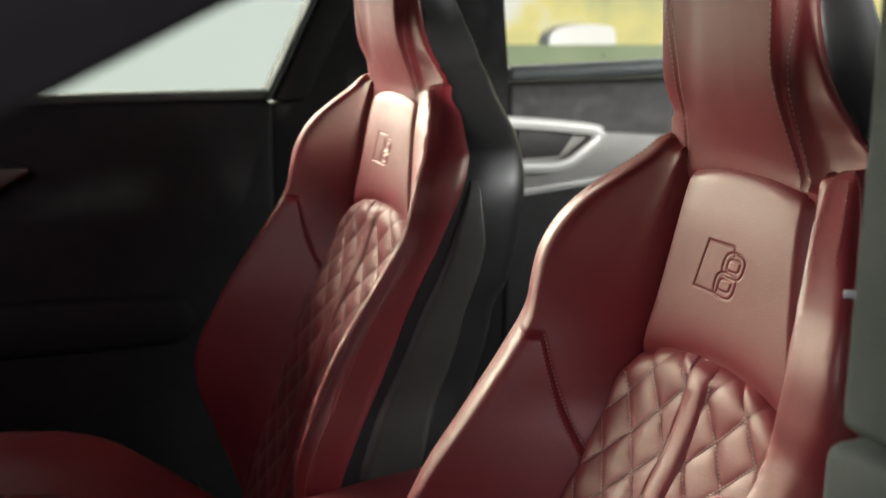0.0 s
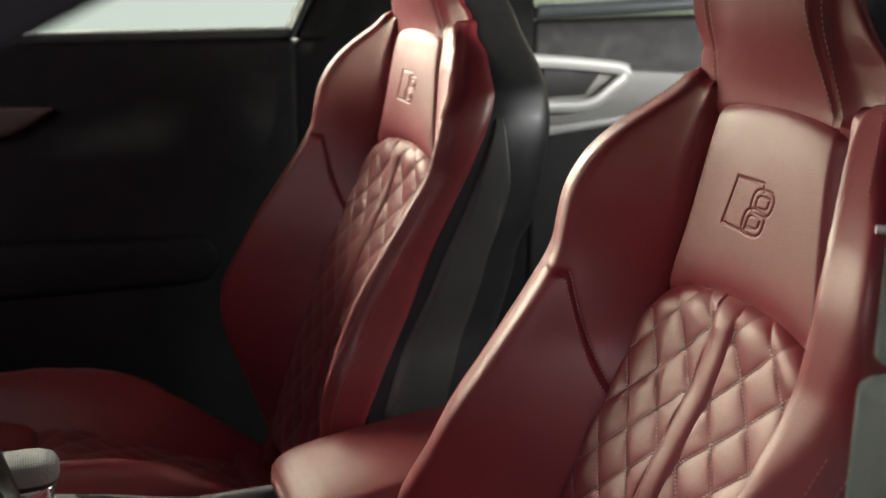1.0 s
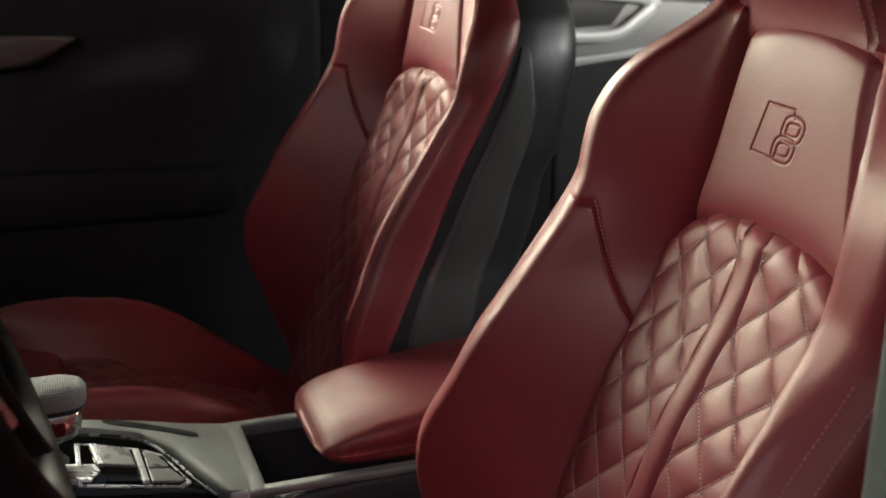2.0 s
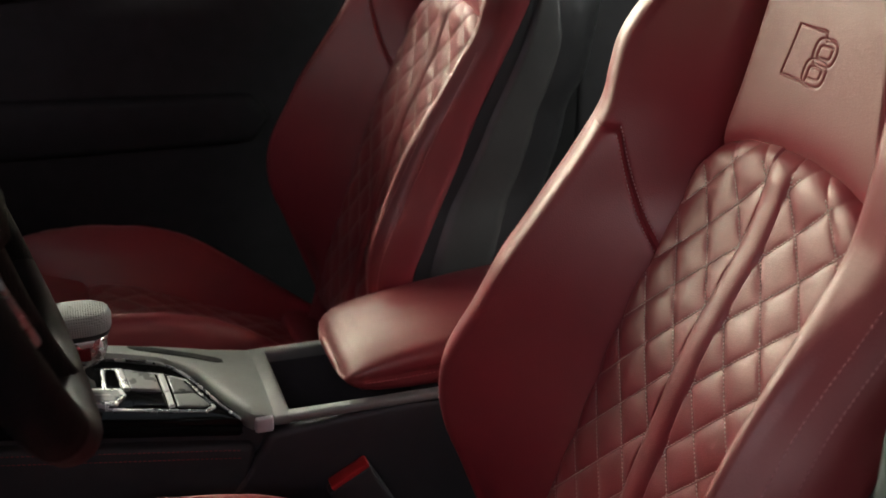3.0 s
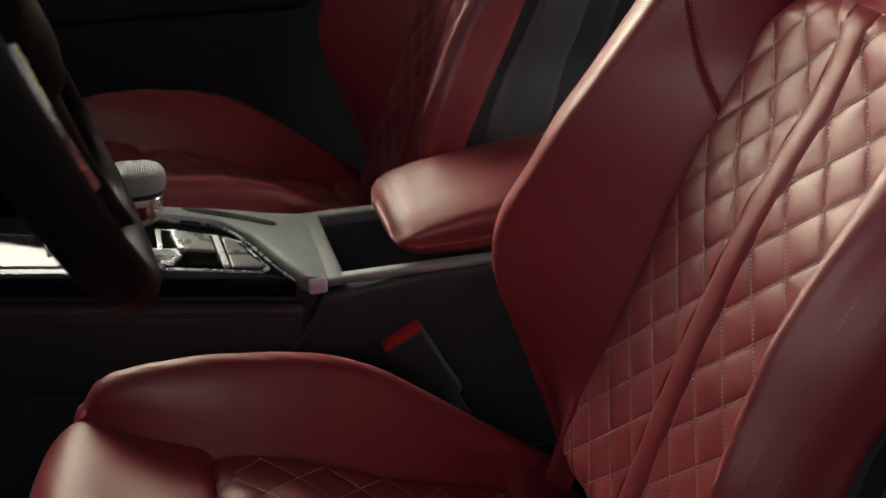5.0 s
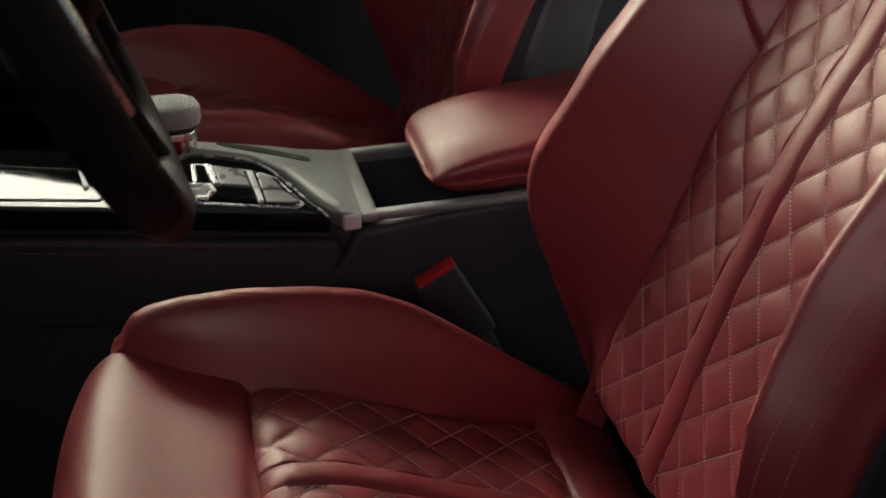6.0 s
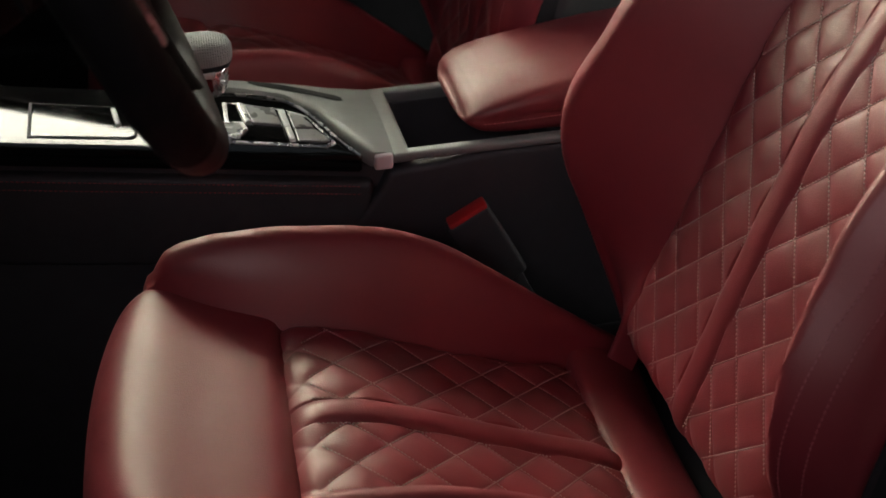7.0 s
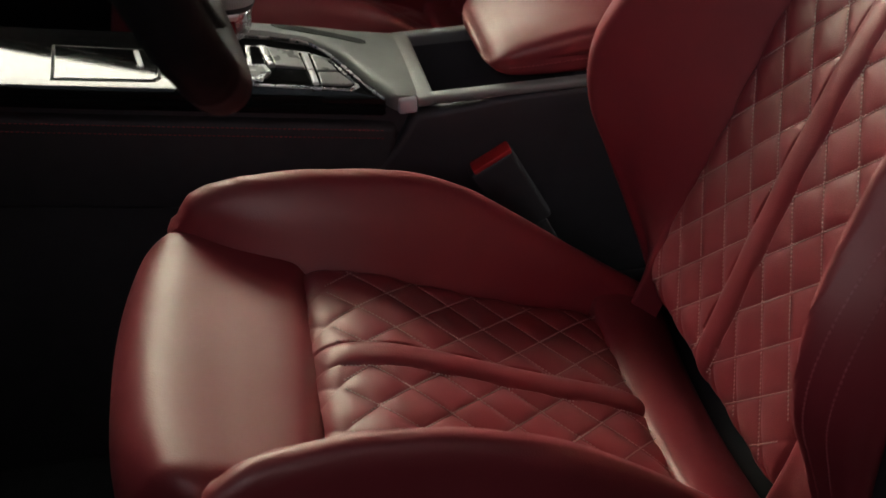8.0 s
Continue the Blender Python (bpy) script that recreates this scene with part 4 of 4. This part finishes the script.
part("boot", sheet(np.array(boot)), TRIMBLACK, lever, "black leather boot", 60)

# armrest
arm = thing("armrest", (.1, .394, .64), "padded red leather armrest over the storage tray", "armrest")
ax = np.array([-.088, -.086, -.080, -.070, -.055, -.030, .01, .08, .18, .30])
atop = np.array([.6600, .666, .6720, .6780, .6830, .6885, .695, .705, .713, .717])
abot = np.array([.6560, .6520, .648, .644, .642, .641, .640, .640, .640, .640])
wide = np.array([.058, .064, .070, .0745, .0765, .078, .078, .078, .078, .078])
rows_ = []
for x in np.concatenate([np.linspace(-.088, -.03, 24), np.linspace(-.02, .30, 14)]):
    zt, zb, w = np.interp(x, ax, atop), np.interp(x, ax, abot), np.interp(x, ax, wide)
    h = zt - zb
    half = spline([(0, zt + .0035), (.5 * w, zt + .0028), (w - .016, zt - .0004), (w - .006, zt - .05 * h - .0015), (w - .0008, zt - .19 * h), (w, zt - .36 * h), (w - .0012, zt - .52 * h), (w - .0032, zt - .58 * h),
                   (w - .0014, zt - .65 * h), (w - .004, zt - .88 * h), (w - .012, zb), (.5 * w, zb - .001), (0, zb - .001)], 44)
    rows_.append([(x, .394 - y, z - .05 * y * (z > zb + .5 * h)) for y, z in half] + [(x, .394 + y, z + .05 * y * (z > zb + .5 * h)) for y, z in half[-2::-1]])
mid_ = np.mean(rows_[0], axis=0)
front = [[tuple(mid_ + (np.array(q) - mid_) * k_ - np.array([d_, 0, 0])) for q in rows_[0]] for k_, d_ in ((.02, .0042), (.5, .0040), (.85, .0026), (.96, .0010))]
part("pad", sheet(np.array(front + rows_)), LEATHER, arm, sharp=70)
ast = Stitches()
for side in (-1, 1):
    for dz in (.0275, .0195):
        pth = []
        for x in np.linspace(-.070, .28, 50):
            zt, zb, w = np.interp(x, ax, atop), np.interp(x, ax, abot), np.interp(x, ax, wide)
            pth.append((x, .394 + side * (w * .982), zb + dz * (zt - zb) / .058))
        ast.along(pth, [(0, side, .2)] * 50, .0046, .003, .0006)
tagged(part("seam_thread", ast.bm(), DARKTHREAD, arm, "dark red thread"), kind="stuff")
part("hinge_base", box(.0, .33, .33, .458, .60, .646, .006), TRIMBLACK, arm, "black base")

# seat belt buckle
buckle = thing("belt_buckle", (-.07, .288, .50), "black seat belt buckle with a red release button", "buckle")
part("housing", prism([(-.120, .276, .560), (-.076, .276, .586), (-.030, .276, .50), (-.074, .276, .47)], (0, .022, 0), .005, 3), TRIMBLACK, buckle)
part("release_button", prism([(-.117, .277, .5665), (-.078, .277, .5885), (-.0750, .277, .583), (-.1140, .277, .561)], (0, .018, 0), .002, 2), REDPLASTIC, buckle, "bright red button")
part("strap", prism([(-.060, .282, .48), (-.036, .282, .495), (.03, .282, .36), (.0, .282, .34)], (0, .006, 0), .002), TRIMBLACK, buckle, "black webbing stalk")

# belt stop on the seat's wing
stop = thing("belt_stop", (.150, -.182, 1.075), "small white plastic belt stop on the seat edge", "clip")
part("pin", tube([(.134, -.192, 1.0765), (.141, -.197, 1.0765)], .0026, 12), WHITE, stop, "white button")
part("washer", tube([(.140, -.196, 1.0765), (.150, -.203, 1.0765)], .0018, 12), SILVER, stop)

# ---- steering wheel ----
wheel = thing("steering_wheel", (-.404, .003, 1.011), "black perforated leather steering wheel with a flat bottom", "steering wheel")
TILT_W, TURN_W = radians(19.8), radians(6.5)


def on_wheel(u, v, d=0.0):
    """u across the car, v up the wheel's face, d towards the driver."""
    a, h = d * math.cos(TILT_W) - v * math.sin(TILT_W), d * math.sin(TILT_W) + v * math.cos(TILT_W)
    return (-.404 + a * math.cos(TURN_W) - u * math.sin(TURN_W), .003 + u * math.cos(TURN_W) + a * math.sin(TURN_W), 1.011 + h)


ring = []
for a in np.linspace(0, math.tau, 97)[:-1]:
    v_ = .1725 * math.sin(a)
    u_ = .1725 * math.cos(a)
    if v_ < -.164:
        v_ = -.164 - .15 * (abs(v_) - .164)
    ring.append(on_wheel(u_, v_))
low = [q for q in ring if q[2] < .892]
high = [q for q in ring if q[2] >= .892]
k = max(range(len(high)), key=lambda j: (Vector(high[j]) - Vector(high[j - 1])).length)
high = high[k:] + high[:k]
part("rim", tube(high, .0175, 18), PERF, wheel, "perforated black leather rim", 80)
part("rim_base", tube([high[-1]] + low + [high[0]], .0172, 18), SMOOTHBLACK, wheel, "smooth black leather base of the rim", 80)
for ang in (0, 180, 270):
    c, s_ = math.cos(radians(ang)), math.sin(radians(ang))
    path = [on_wheel(c * r, s_ * r - .02 * (ang != 270) * (1 - r / .18), -.012 * (1 - r / .18)) for r in np.linspace(.05, .160, 8)]
    part("spoke", tube(path, [.024, .022, .020, .018, .017, .016, .016, .017], 12), PERF, wheel)
for side in (-1, 1):
    path = [on_wheel(side * (.160 - .004 * abs(k)), .010 * k - .02, .016) for k in range(-4, 5)]
    part("spoke_inlay", tube(path, .0035, 8), SILVER, wheel, "bright metal inlay")
    part("shift_paddle", prism([on_wheel(side * .06, .03, -.03), on_wheel(side * .13, .045, -.03), on_wheel(side * .145, -.02, -.03), on_wheel(side * .07, -.03, -.03)], (-.004, 0, 0), .0015), PERF, wheel)
hubs = []
for d_, r_ in ((.030, .004), (.029, .035), (.022, .060), (.005, .070), (-.03, .066)):
    hubs.append([on_wheel(r_ * math.cos(t), r_ * .86 * math.sin(t), d_) for t in np.linspace(0, math.tau, 33)])
part("airbag_cover", sheet(np.array(hubs), flip=True), PERF, wheel, sharp=60)
column = thing("steering_column", (-.55, .02, .93), "black steering column shroud with stalks", "column")
part("shroud", tube([on_wheel(0, -.005, -.035), on_wheel(0, -.01, -.10), on_wheel(0, -.02, -.20), on_wheel(0, -.03, -.36)], [.055, .062, .068, .075], 20), PERF, column)
part("stalk", tube([on_wheel(.05, 0, -.07), on_wheel(.10, .005, -.066), on_wheel(.155, .008, -.058)], [.008, .007, .010], 10), PERF, column)
part("stalk", tube([on_wheel(-.05, 0, -.07), on_wheel(-.10, .005, -.066), on_wheel(-.155, .008, -.058)], [.008, .007, .010], 10), PERF, column)
